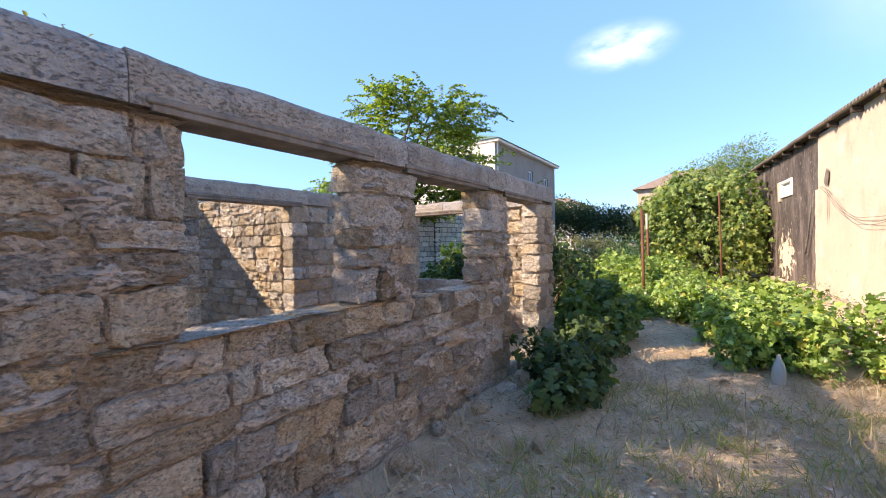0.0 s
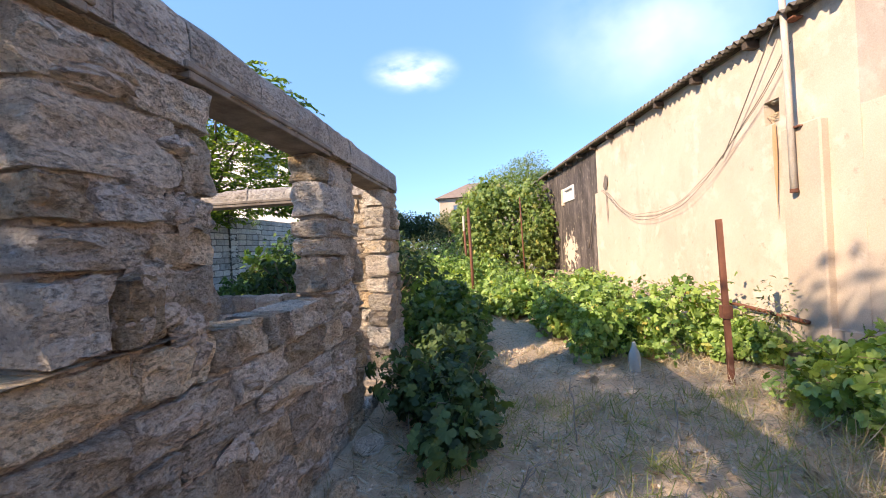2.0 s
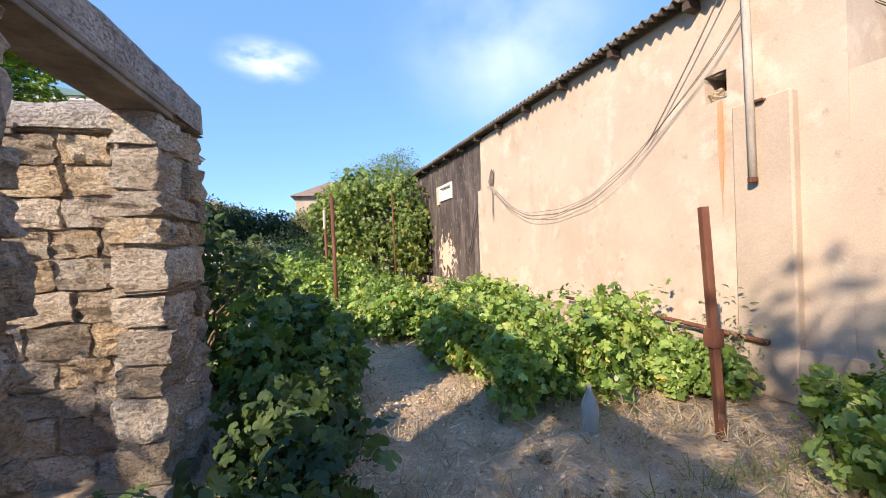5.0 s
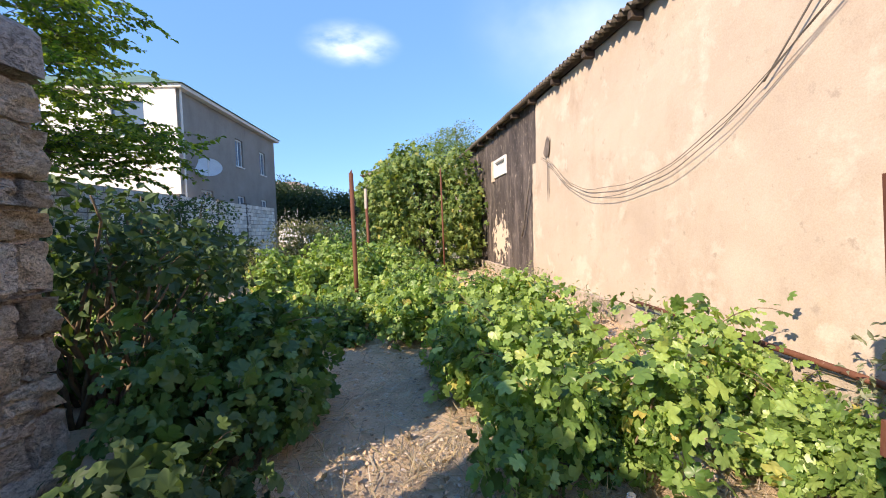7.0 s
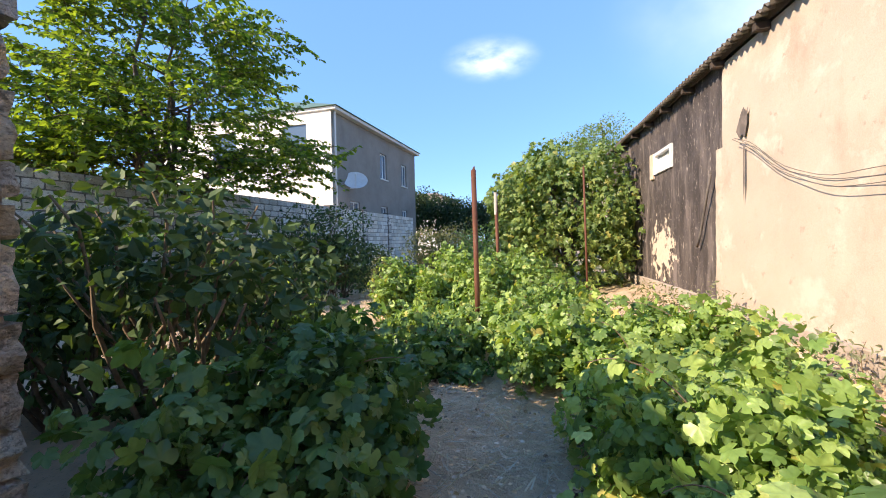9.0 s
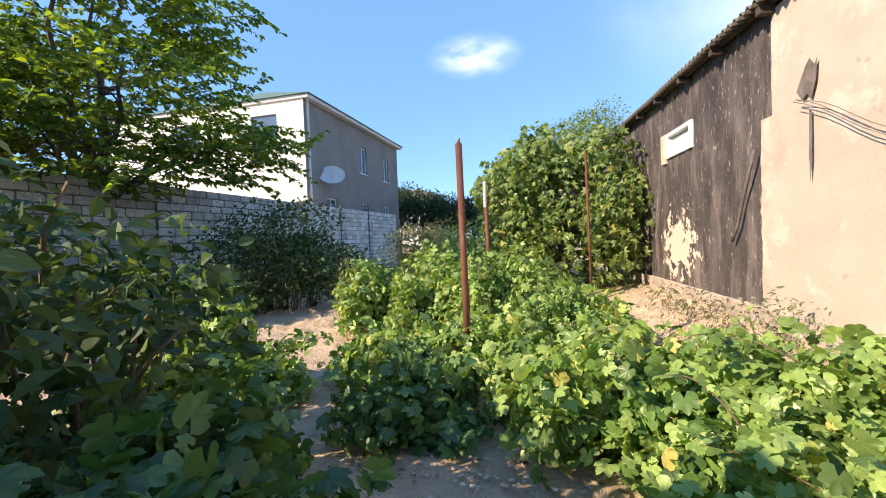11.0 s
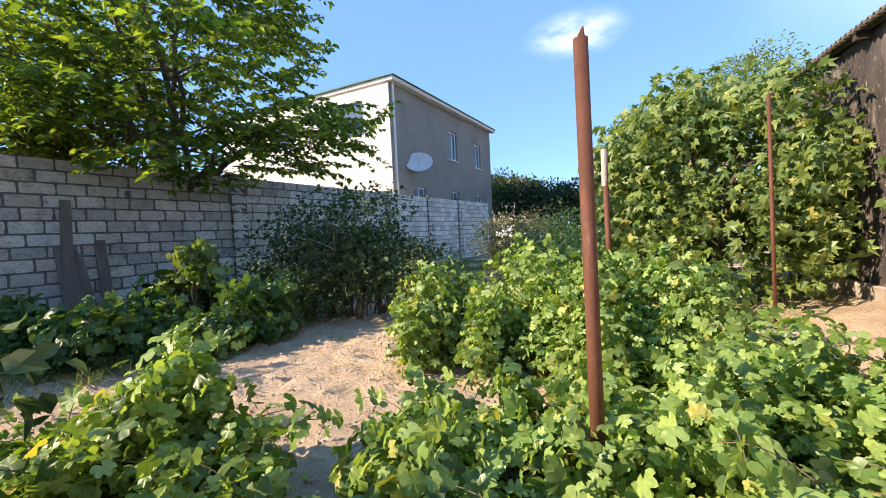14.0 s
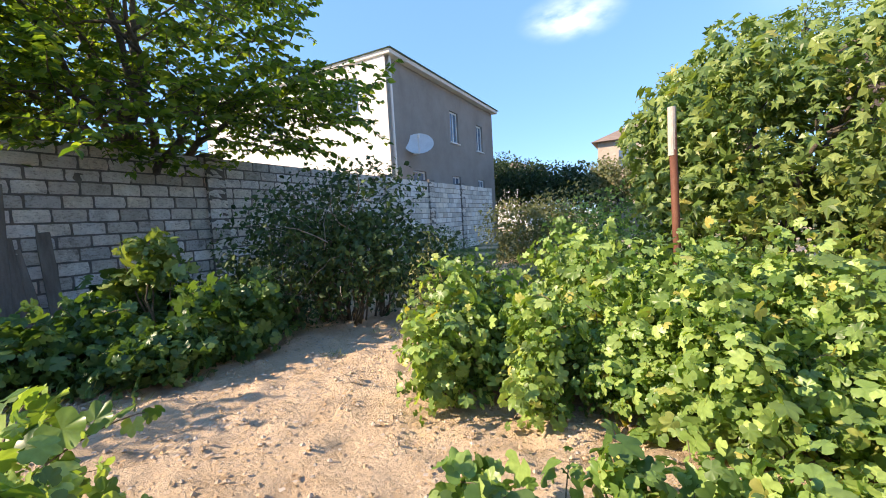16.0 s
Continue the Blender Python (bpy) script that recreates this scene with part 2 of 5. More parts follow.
M_RENDER = material("grey_render", [(0.3, (0.25, 0.215, 0.185)), (0.55, (0.31, 0.27, 0.235)), (0.8, (0.37, 0.33, 0.29))], 0.6, 0.95, 0.2, 30, stains=(((0.22, 0.19, 0.165), 0.8, 0.55, 0.8, (1, 1, 0.5)),))
M_WHITE = material("white_facade", [(0.3, (0.74, 0.70, 0.65)), (0.7, (0.82, 0.79, 0.74))], 1, 0.9, 0.1, 40)
M_FRAME = material("white_upvc", [(0.3, (0.72, 0.72, 0.72)), (0.7, (0.80, 0.80, 0.80))], 3, 0.4, 0)
M_GREENROOF = material("green_sheet_roof", [(0.3, (0.10, 0.17, 0.13)), (0.7, (0.16, 0.25, 0.19))], 2, 0.6, 0)
M_TILE = material("red_brown_roof", [(0.3, (0.24, 0.17, 0.13)), (0.7, (0.36, 0.27, 0.21))], 2, 0.9, 0.2)
M_BARK = material("bark", [(0.3, (0.07, 0.055, 0.045)), (0.7, (0.19, 0.155, 0.125))], 14, 0.95, 0.8, 60)
M_STEM = material("vine_stem", [(0.3, (0.13, 0.09, 0.055)), (0.7, (0.27, 0.20, 0.13))], 14, 0.9, 0.5, 60)
M_STRAW = material("dry_straw", [(0.3, (0.36, 0.28, 0.16)), (0.7, (0.52, 0.43, 0.28))], 3, 0.9, 0, island=0.3)
M_TWIG = material("dead_twig", [(0.3, (0.24, 0.20, 0.17)), (0.7, (0.40, 0.35, 0.30))], 9, 0.9, 0)
M_GRASS = leaf_material("weed_grass", (0.10, 0.15, 0.05), (0.19, 0.23, 0.08), (0.36, 0.35, 0.16), 0.35)
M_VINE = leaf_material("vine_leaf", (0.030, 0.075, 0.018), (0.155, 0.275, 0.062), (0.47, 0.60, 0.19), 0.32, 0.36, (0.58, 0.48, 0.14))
# Darker copy of the vine leaf, with shade put into its colour.
M_VINE_SHADE = leaf_material("shade_toned_leaf", (0.030, 0.080, 0.028), (0.075, 0.15, 0.046), (0.16, 0.26, 0.075), 0.30, 0.36)
# Darkened leaf colour stands in for shade on shrubs and the corner vine.
M_SHRUB_SHADE = leaf_material("shade_toned_shrub_leaf", (0.018, 0.040, 0.018), (0.045, 0.085, 0.030), (0.11, 0.17, 0.05), 0.20, 0.62)
M_FIG = leaf_material("fig_leaf", (0.045, 0.095, 0.024), (0.15, 0.23, 0.055), (0.34, 0.41, 0.13), 0.30, 0.38, (0.42, 0.36, 0.10))
M_CHERRY = leaf_material("cherry_leaf", (0.030, 0.068, 0.018), (0.080, 0.15, 0.030), (0.26, 0.34, 0.06), 0.52, 0.42)
M_FARLEAF = leaf_material("far_leaf", (0.018, 0.042, 0.018), (0.035, 0.068, 0.025), (0.065, 0.10, 0.035), 0.25, 0.5)
M_OLIVE = leaf_material("dusty_leaf", (0.09, 0.11, 0.05), (0.16, 0.18, 0.085), (0.26, 0.25, 0.13), 0.3, 0.6, (0.34, 0.26, 0.14))
M_GREY = leaf_material("grey_dusty_leaf", (0.14, 0.16, 0.10), (0.22, 0.24, 0.15), (0.32, 0.33, 0.22), 0.25, 0.7)
M_PALM = leaf_material("palm_leaflet", (0.07, 0.09, 0.05), (0.13, 0.15, 0.09), (0.22, 0.22, 0.14), 0.2, 0.5)
M_GLASS = bpy.data.materials.new("window_glass")
M_GLASS.use_nodes = True
gb = M_GLASS.node_tree.nodes["Principled BSDF"]
gb.inputs["Base Color"].default_value, gb.inputs["Roughness"].default_value, gb.inputs["Specular IOR Level"].default_value = (0.10, 0.14, 0.19, 1), 0.05, 0.9
M_BOTTLE = bpy.data.materials.new("bottle_plastic")
M_BOTTLE.use_nodes = True
bb = M_BOTTLE.node_tree.nodes["Principled BSDF"]
bb.inputs["Base Color"].default_value, bb.inputs["Roughness"].default_value = (0.75, 0.80, 0.80, 1), 0.2
bb.inputs["Transmission Weight"].default_value = 0.65
M_BAG = material("white_plastic_bag", [(0.3, (0.62, 0.61, 0.60)), (0.7, (0.80, 0.79, 0.78))], 8, 0.5, 0.3, 30)
M_DISH = material("dish_paint", [(0.3, (0.66, 0.66, 0.65)), (0.7, (0.76, 0.76, 0.75))], 3, 0.5, 0)


def soil_material():
    m = bpy.data.materials.new("garden_soil")
    m.use_nodes = True
    nt = m.node_tree
    b = nt.nodes["Principled BSDF"]
    pos = nt.nodes.new("ShaderNodeNewGeometry").outputs["Position"]
    sand = ramp_node(nt, [(0.3, (0.58, 0.42, 0.28)), (0.55, (0.76, 0.565, 0.39)), (0.75, (0.84, 0.65, 0.47))])
    nt.links.new(noise_node(nt, pos, 3.0, 8, 0.7), sand.inputs[0])
    earth = ramp_node(nt, [(0.3, (0.48, 0.36, 0.25)), (0.5, (0.70, 0.53, 0.37)), (0.75, (0.80, 0.65, 0.485))])
    nt.links.new(noise_node(nt, pos, 5.0, 8, 0.7), earth.inputs[0])
    sep = nt.nodes.new("ShaderNodeSeparateXYZ")
    nt.links.new(pos, sep.inputs[0])
    col = mixed(nt, ranged(nt, sep.outputs["Y"], 4.5, 8.0), earth.outputs[0], sand.outputs[0])
    litter = noise_node(nt, pos, 38, 5, 0.75)
    col = mixed(nt, ranged(nt, litter, 0.57, 0.65, 0, 0.6), col, (0.26, 0.21, 0.16))
    col = mixed(nt, ranged(nt, noise_node(nt, pos, 1.3, 5, 0.6), 0.45, 0.65, 0, 0.35), col, mixed(nt, 1.0, col, (0.60, 0.57, 0.53), 'MULTIPLY'))
    col = mixed(nt, ranged(nt, noise_node(nt, pos, 120, 3, 0.6), 0.62, 0.68, 0, 0.6), col, (0.60, 0.56, 0.50))
    weeds = noise_node(nt, pos, 0.35, 4, 0.6)
    far = nt.nodes.new("ShaderNodeMath"); far.operation = 'MULTIPLY'
    nt.links.new(ranged(nt, weeds, 0.4, 0.55), far.inputs[0])
    nt.links.new(ranged(nt, sep.outputs["Y"], 14.0, 17.0), far.inputs[1])
    col = mixed(nt, far.outputs[0], col, (0.10, 0.13, 0.05))
    nt.links.new(col, b.inputs["Base Color"])
    b.inputs["Roughness"].default_value, b.inputs["Specular IOR Level"].default_value = 0.97, 0.1
    bp = nt.nodes.new("ShaderNodeBump")
    bp.inputs["Strength"].default_value, bp.inputs["Distance"].default_value = 1.0, 0.05
    nt.links.new(noise_node(nt, pos, 26, 9, 0.72), bp.inputs["Height"])
    nt.links.new(bp.outputs[0], b.inputs["Normal"])
    return m


M_SOIL = soil_material()


# ---------------- building helpers ----------------
def thing(name, label, category, x=0.0, y=0.0, z=0.0, rz=0.0, group="", kind=""):
    ob = new(name)
    ob.empty_display_size = 0.1
    ob.matrix_basis = pose(x, y, z, 0, 0, rz)
    return tagged(ob, label, category, group, kind)


def link_mesh(name, me, mat, parent=None, label="", local=False):
    """One mesh object under a thing. Its points are in the world unless local."""
    ob = new(name, me)
    if mat and not me.materials:
        me.materials.append(mat)
    if parent:
        ob.parent = parent
        if not local:
            m = parent.matrix_basis.copy()
            if parent.parent:
                m = parent.parent.matrix_basis @ parent.matrix_parent_inverse @ m
            ob.matrix_parent_inverse = m.inverted()
    return tagged(ob, label)


def part(name, bm, mat, parent=None, label="", local=False, smooth=False):
    me = bpy.data.meshes.new(name)
    bm.to_mesh(me)
    bm.free()
    if smooth:
        me.polygons.foreach_set("use_smooth", [True] * len(me.polygons))
    return link_mesh(name, me, mat, parent, label, local)


def add_box(bm, x0, x1, y0, y1, z0, z1, bevel=0.0):
    r = bmesh.ops.create_cube(bm, size=1, matrix=Matrix.LocRotScale(((x0 + x1) / 2, (y0 + y1) / 2, (z0 + z1) / 2), None, (x1 - x0, y1 - y0, z1 - z0)))
    if bevel:
        bmesh.ops.bevel(bm, geom=list({e for v in r["verts"] for e in v.link_edges}), offset=bevel, segments=1, affect='EDGES')
    return bm


def box(x0, x1, y0, y1, z0, z1, bevel=0.0):
    return add_box(bmesh.new(), x0, x1, y0, y1, z0, z1, bevel)


def add_tube(bm, pts, r0, r1=None, sides=8, cap=True):
    """A round bar along a line of points, tapering from r0 to r1."""
    r1 = r0 if r1 is None else r1
    pts = [Vector(p) for p in pts]
    rings = []
    ref = Vector((0.3, 0.2, 1)).normalized()
    for i, p in enumerate(pts):
        d = (pts[min(i + 1, len(pts) - 1)] - pts[max(i - 1, 0)]).normalized()
        a = d.cross(ref)
        if a.length < 0.1:
            a = d.cross(Vector((1, 0, 0)))
        a.normalize()
        b = d.cross(a)
        r = r0 + (r1 - r0) * i / (len(pts) - 1)
        rings.append([bm.verts.new(p + a * r * math.cos(k * 2 * math.pi / sides) + b * r * math.sin(k * 2 * math.pi / sides)) for k in range(sides)])
    for q, w in zip(rings, rings[1:]):
        for k in range(sides):
            bm.faces.new((q[k], q[(k + 1) % sides], w[(k + 1) % sides], w[k]))
    if cap:
        bm.faces.new(rings[0][::-1])
        bm.faces.new(rings[-1])
    return bm


def tube(pts, r0, r1=None, sides=8):
    return add_tube(bmesh.new(), pts, r0, r1, sides)


def bent(a, b, sag=0.1, n=6, rnd=None):
    a, b = Vector(a), Vector(b)
    out = []
    for i in range(n + 1):
        t = i / n
        p = a.lerp(b, t)
        p.z += sag * 4 * t * (1 - t)
        if rnd and 0 < i < n:
            p += Vector((rnd.uniform(-1, 1), rnd.uniform(-1, 1), rnd.uniform(-1, 1))) * (b - a).length * 0.04
        out.append(p)
    return out


# ---------------- leaves ----------------
def palmate(k=1.0):
    """A vine leaf of five lobes round its stalk, cupped."""
    lobes = [(-160, 0.70), (-115, 0.88), (-82, 0.72), (-50, 1.0), (-26, 0.76), (0, 1.10), (26, 0.76), (50, 1.0), (82, 0.72), (115, 0.88), (160, 0.70)]
    rim = []
    for (p, q), (s, t) in zip(lobes, lobes[1:]):
        rim += [(p, q), (p + (s - p) * 0.5, (q + t) / 2 * 1.06)]
    rim.append(lobes[-1])
    v = [(0, 0, 0)]
    for a, r in rim:
        v.append((r * math.sin(radians(a)), r * math.cos(radians(a)), -0.34 * r * r + 0.13 * abs(math.sin(radians(a * 3.6)))))
    return np.array(v) * k, np.array([(0, i + 1, i) for i in range(1, len(rim))])


def blade(width=0.42, droop=0.2):
    """A pointed oval leaf, folded along its midrib."""
    v = [(0, 0, 0), (-width * 0.8, 0.35, 0.10), (-width * 0.75, 0.7, 0.06), (0, 1.1, -droop), (width * 0.75, 0.7, 0.06), (width * 0.8, 0.35, 0.10), (0, 0.5, -0.04)]
    return np.array(v), np.array([(0, 6, 1), (1, 6, 2), (2, 6, 3), (3, 6, 4), (4, 6, 5), (5, 6, 0)])


def fig_leaf():
    """A drooping leaf of three deep lobes."""
    v = [(0, 0, 0), (-0.55, 0.25, -0.1), (-0.24, 0.5, 0.02), (-0.55, 0.95, -0.18), (-0.18, 0.85, 0.0), (0, 1.4, -0.3), (0.18, 0.85, 0.0), (0.55, 0.95, -0.18), (0.24, 0.5, 0.02), (0.55, 0.25, -0.1), (0, 0.6, 0.06)]
    return np.array(v), np.array([(i, 10, (i + 1) % 10) for i in range(10)])


def leaf_mesh(name, template, pos, nrm, fwd, size, smooth=False):
    tv, tf = template
    n = len(pos)
    z = nrm / np.linalg.norm(nrm, axis=1)[:, None]
    y = fwd - z * np.sum(fwd * z, axis=1)[:, None]
    y /= np.linalg.norm(y, axis=1)[:, None] + 1e-9
    x = np.cross(y, z)
    R = np.stack([x, y, z], axis=2)
    verts = np.einsum('nij,vj->nvi', R, tv) * size[:, None, None] + pos[:, None, :]
    verts[..., 2] = np.maximum(verts[..., 2], 0.01)
    faces = (tf[None] + (np.arange(n) * len(tv))[:, None, None]).reshape(-1, 3)
    me = bpy.data.meshes.new(name)
    me.vertices.add(n * len(tv))
    me.vertices.foreach_set("co", verts.reshape(-1).astype(np.float32))
    me.loops.add(len(faces) * 3)
    me.loops.foreach_set("vertex_index", faces.reshape(-1).astype(np.int32))
    me.polygons.add(len(faces))
    me.polygons.foreach_set("loop_start", np.arange(len(faces), dtype=np.int32) * 3)
    me.polygons.foreach_set("use_smooth", np.full(len(faces), smooth))
    me.update(calc_edges=True)
    return me


def cloud_points(rng, blobs, per_m2, shell=0.2, clump=0.55, clumps=13, gap=0.0):
    """Points and outward directions in and on a heap of lumps (x, y, z, rx, ry, rz)."""
    P, N = [], []
    for bx, by, bz, rx, ry, rz in blobs:
        area = 4 * math.pi * ((rx * ry) ** 1.6 / 3 + (rx * rz) ** 1.6 / 3 + (ry * rz) ** 1.6 / 3) ** (1 / 1.6)
        n = int(area * per_m2)
        d = rng.normal(size=(n, 3))
        d /= np.linalg.norm(d, axis=1)[:, None]
        bumps = rng.normal(size=(clumps, 3))
        bumps /= np.linalg.norm(bumps, axis=1)[:, None]
        near = np.max(d @ bumps.T, axis=1)
        lump = 1 + clump * (np.clip((near - 0.72) / 0.28, -1, 1))
        if gap:
            ok = near > 0.72 + gap * rng.normal(size=n) * 0.1 - 0.1 + gap * 0.1
            d, lump, n = d[ok], lump[ok], int(ok.sum())
        rad = (shell + (1 - shell) * rng.random(n) ** 0.55) * lump
        p = d * rad[:, None] * np.array([rx, ry, rz]) + np.array([bx, by, bz])
        ok = p[:, 2] > 0.03
        P.append(p[ok]); N.append((d / np.array([rx, ry, rz]))[ok])
    P, N = np.concatenate(P), np.concatenate(N)
    return P, N / np.linalg.norm(N, axis=1)[:, None]


def shoot_points(rng, blobs, count, parent):
    """Young canes that arch out of a heap, with leaves along them."""
    P, N = [], []
    for _ in range(count):
        b = blobs[rng.integers(len(blobs))]
        a = rng.uniform(0, 2 * math.pi)
        d = np.array([math.cos(a), math.sin(a), 0.0])
        p = np.array(b[:3]) + d * np.array([b[3], b[4], 0]) * 0.5 + np.array([0, 0, b[5] * 0.75])
        L, rise, line = rng.uniform(0.2, 0.5), rng.uniform(0.3, 1.0), []
        for k in range(7):
            t = k / 6
            q = p + d * L * t + np.array([0, 0, L * rise * t * (1.5 - t)])
            line.append(tuple(q))
            for _ in range(2):
                P.append(q + rng.normal(size=3) * 0.04); N.append(d * 0.4 + rng.normal(size=3) * 0.5 + np.array([0, 0, 0.4]))
        part("shoot", tube(line, 0.004, 0.002, 4), M_STEM, parent)
    return np.array(P), np.array(N)


def leaves(name, seed, template, blobs, per_m2, size, mat, parent, up=0.40, wild=0.9, droop=0.45, shoots=0, avoid=None, label="", **kw):
    rng = np.random.default_rng(seed)
    P, N = cloud_points(rng, blobs, per_m2, **kw)
    if avoid is not None:
        ok = ~avoid(P)
        P, N = P[ok], N[ok]
    if shoots:
        sp, sn = shoot_points(rng, blobs, shoots, parent)
        P, N = np.concatenate([P, sp]), np.concatenate([N, sn])
        if avoid is not None:
            ok = ~avoid(P)
            P, N = P[ok], N[ok]
    n = len(P)
    nrm = N * 0.9 + np.array([0, 0, up]) + 0.2 * np.array(SUN_TO) + rng.normal(size=(n, 3)) * wild * 1.2
    fwd = N + rng.normal(size=(n, 3)) * 0.6 + np.array([0, 0, -droop])
    s = size * (0.4 + 1.0 * rng.random(n) ** 1.3)
    return link_mesh(name, leaf_mesh(name, template, P, nrm, fwd, s, len(template[0]) > 15), mat, parent, label)


PALMATE, BLADE, FIGLEAF, SLIM = palmate(), blade(), fig_leaf(), blade(0.24, 0.3)


def stems(parent, seed, base, blobs, r=0.012, mat=None, count=5, wander=0.8):
    rnd = random.Random(seed)
    for b in blobs:
        for _ in range(count):
            e = Vector((b[0] + rnd.uniform(-.8, .8) * b[3], b[1] + rnd.uniform(-.8, .8) * b[4], max(b[2] + rnd.uniform(-.4, .85) * b[5], 0.1)))
            s = Vector((base[0] + (b[0] - base[0]) * wander * 0.8, base[1] + (b[1] - base[1]) * wander * 0.8, base[2] - 0.03)) + Vector((rnd.uniform(-.1, .1), rnd.uniform(-.1, .1), 0))
            part("stem", tube(bent(s, e, 0.08, 6, rnd), r, r * 0.35, 5), mat or M_STEM, parent, smooth=True)


def bush(name, label, category, seed, blobs, per_m2=230, size=0.075, mat=None, template=None, stem_r=0.009, count=2, group="", avoid=None, **kw):
    x, y = sum(b[0] for b in blobs) / len(blobs), sum(b[1] for b in blobs) / len(blobs)
    t = thing(name, label, category, x, y, 0, group=group)
    stems(t, seed + 1, (x, y, 0), blobs, stem_r, count=count)
    leaves("foliage", seed, PALMATE if template is None else template, blobs, per_m2, size, mat or M_VINE, t, avoid=avoid, **kw)
    return t


# ---------------- walls of stones ----------------
def stone_meshes(seed, count, mat, rough=0.12, bevel=0.08, cuts=3):
    """A few unit stones with worn edges, to be shared by many pieces."""
    rnd = random.Random(seed)
    out = []
    for n in range(count):
        bm = box(-.5, .5, -.5, .5, -.5, .5)
        bmesh.ops.subdivide_edges(bm, edges=bm.edges[:], cuts=cuts, use_grid_fill=True)
        off = Vector((n * 7.3 + seed, n * 3.1, seed))
        for v in bm.verts:
            c = v.co.copy()
            p = Vector((c.x * 3.0, c.y * 1.2, c.z * 2.0))
            away = sum(max(0, abs(q) - 0.5 + bevel * 1.6) ** 2 for q in c) / (bevel * 1.6) ** 2
            pull = 1 - bevel * max(0, away - 1) * 0.55
            v.co = c * pull + Vector((0.35 * noise.noise(p * 1.3 + off), 0.9 * noise.noise(p * 1.4 + off * 2), 0.55 * noise.noise(p * 1.3 - off))) * rough
        me = bpy.data.meshes.new("stone")
        bm.to_mesh(me); bm.free()
        me.materials.append(mat)
        me.polygons.foreach_set("use_smooth", [False] * len(me.polygons))
        out.append(me)
    return out


def spans(s0, s1, zmid, openings):
    """The solid stretches of a course at that height."""
    out = [(s0, s1)]
    for a, b, z0, z1 in openings:
        if z0 < zmid < z1:
            nxt = []
            for p, q in out:
                if b <= p or a >= q:
                    nxt.append((p, q))
                else:
                    if a > p:
                        nxt.append((p, a))
                    if b < q:
                        nxt.append((b, q))
            out = nxt
    return [(p, q) for p, q in out if q - p > 0.04]


def courses(seed, s0, s1, z0, z1, openings, height, length, uneven=0.0, offset=None):
    """Stones of a wall: (s, z, length, height) for each, course by course."""
    rnd = random.Random(seed)
    cuts = sorted({z0, z1, *[o[2] for o in openings if z0 < o[2] < z1], *[o[3] for o in openings if z0 < o[3] < z1]})
    rows = []
    for a, b in zip(cuts, cuts[1:]):
        n = max(1, round((b - a) / height))
        hs = [1 + rnd.uniform(-uneven, uneven) for _ in range(n)]
        k = (b - a) / sum(hs)
        z = a
        for h in hs:
            rows.append((z, h * k)); z += h * k
    out = []
    for i, (z, h) in enumerate(rows):
        for p, q in spans(s0, s1, z + h / 2, openings):
            s = p
            first = True
            while s < q - 1e-4:
                ln = length * (1 + rnd.uniform(-uneven, uneven) * 1.8)
                if first and offset is not None:
                    ln = length * (0.5 if i % 2 else 1.0)
                first = False
                if q - s - ln < length * 0.4:
                    ln = q - s if q - s < length * 1.5 else (q - s) / 2
                out.append((s + ln / 2, z + h / 2, ln, h))
                s += ln
    return out


def wall_core(name, s0, s1, z0, z1, openings, thick, mat, lumps, step=0.05, seed=3, deep=0.018):
    """The mortar body of a wall: a slab along x, from y = 0 (face) back to y = thick, with its openings, lumpy on both faces."""
    xs = sorted({*np.round(np.arange(s0, s1, step), 4), s1, *[v for o in openings for v in o[:2] if s0 < v < s1]})
    zs = sorted({*np.round(np.arange(z0, z1, step), 4), z1, *[v for o in openings for v in o[2:] if z0 < v < z1]})
    bm = bmesh.new()
    grid = {}

    def vert(i, j, back):
        if (i, j, back) not in grid:
            p = Vector((xs[i], zs[j], seed * 5 + 9 * back))
            d = lumps * (1.1 * noise.noise(p * 3.1) + 0.6 * noise.noise(p * 9) + 0.35 * noise.noise(p * 23))
            grid[i, j, back] = bm.verts.new((xs[i] + 0.4 * lumps * noise.noise(p * 11), (thick - deep - d) if back else (deep + d), zs[j] + 0.4 * lumps * noise.noise(p * 12 + Vector((5, 5, 5)))))
        return grid[i, j, back]

    def solid(i, j):
        if not (0 <= i < len(xs) - 1 and 0 <= j < len(zs) - 1):
            return False
        cx, cz = (xs[i] + xs[i + 1]) / 2, (zs[j] + zs[j + 1]) / 2
        return not any(a < cx < b and c < cz < d for a, b, c, d in openings)

    for i in range(len(xs) - 1):
        for j in range(len(zs) - 1):
            if not solid(i, j):
                continue
            bm.faces.new((vert(i, j, 0), vert(i + 1, j, 0), vert(i + 1, j + 1, 0), vert(i, j + 1, 0)))
            bm.faces.new((vert(i, j, 1), vert(i, j + 1, 1), vert(i + 1, j + 1, 1), vert(i + 1, j, 1)))
            for di, dj, (a, b) in ((-1, 0, ((i, j + 1), (i, j))), (1, 0, ((i + 1, j), (i + 1, j + 1))), (0, -1, ((i, j), (i + 1, j))), (0, 1, ((i + 1, j + 1), (i, j + 1)))):
                if not solid(i + di, j + dj):
                    bm.faces.new((vert(*a, 0), vert(*a, 1), vert(*b, 1), vert(*b, 0)))
    me = bpy.data.meshes.new(name)
    bm.to_mesh(me); bm.free()
    me.polygons.foreach_set("use_smooth", [lumps > 0.015] * len(me.polygons))
    return link_mesh(name, me, mat)


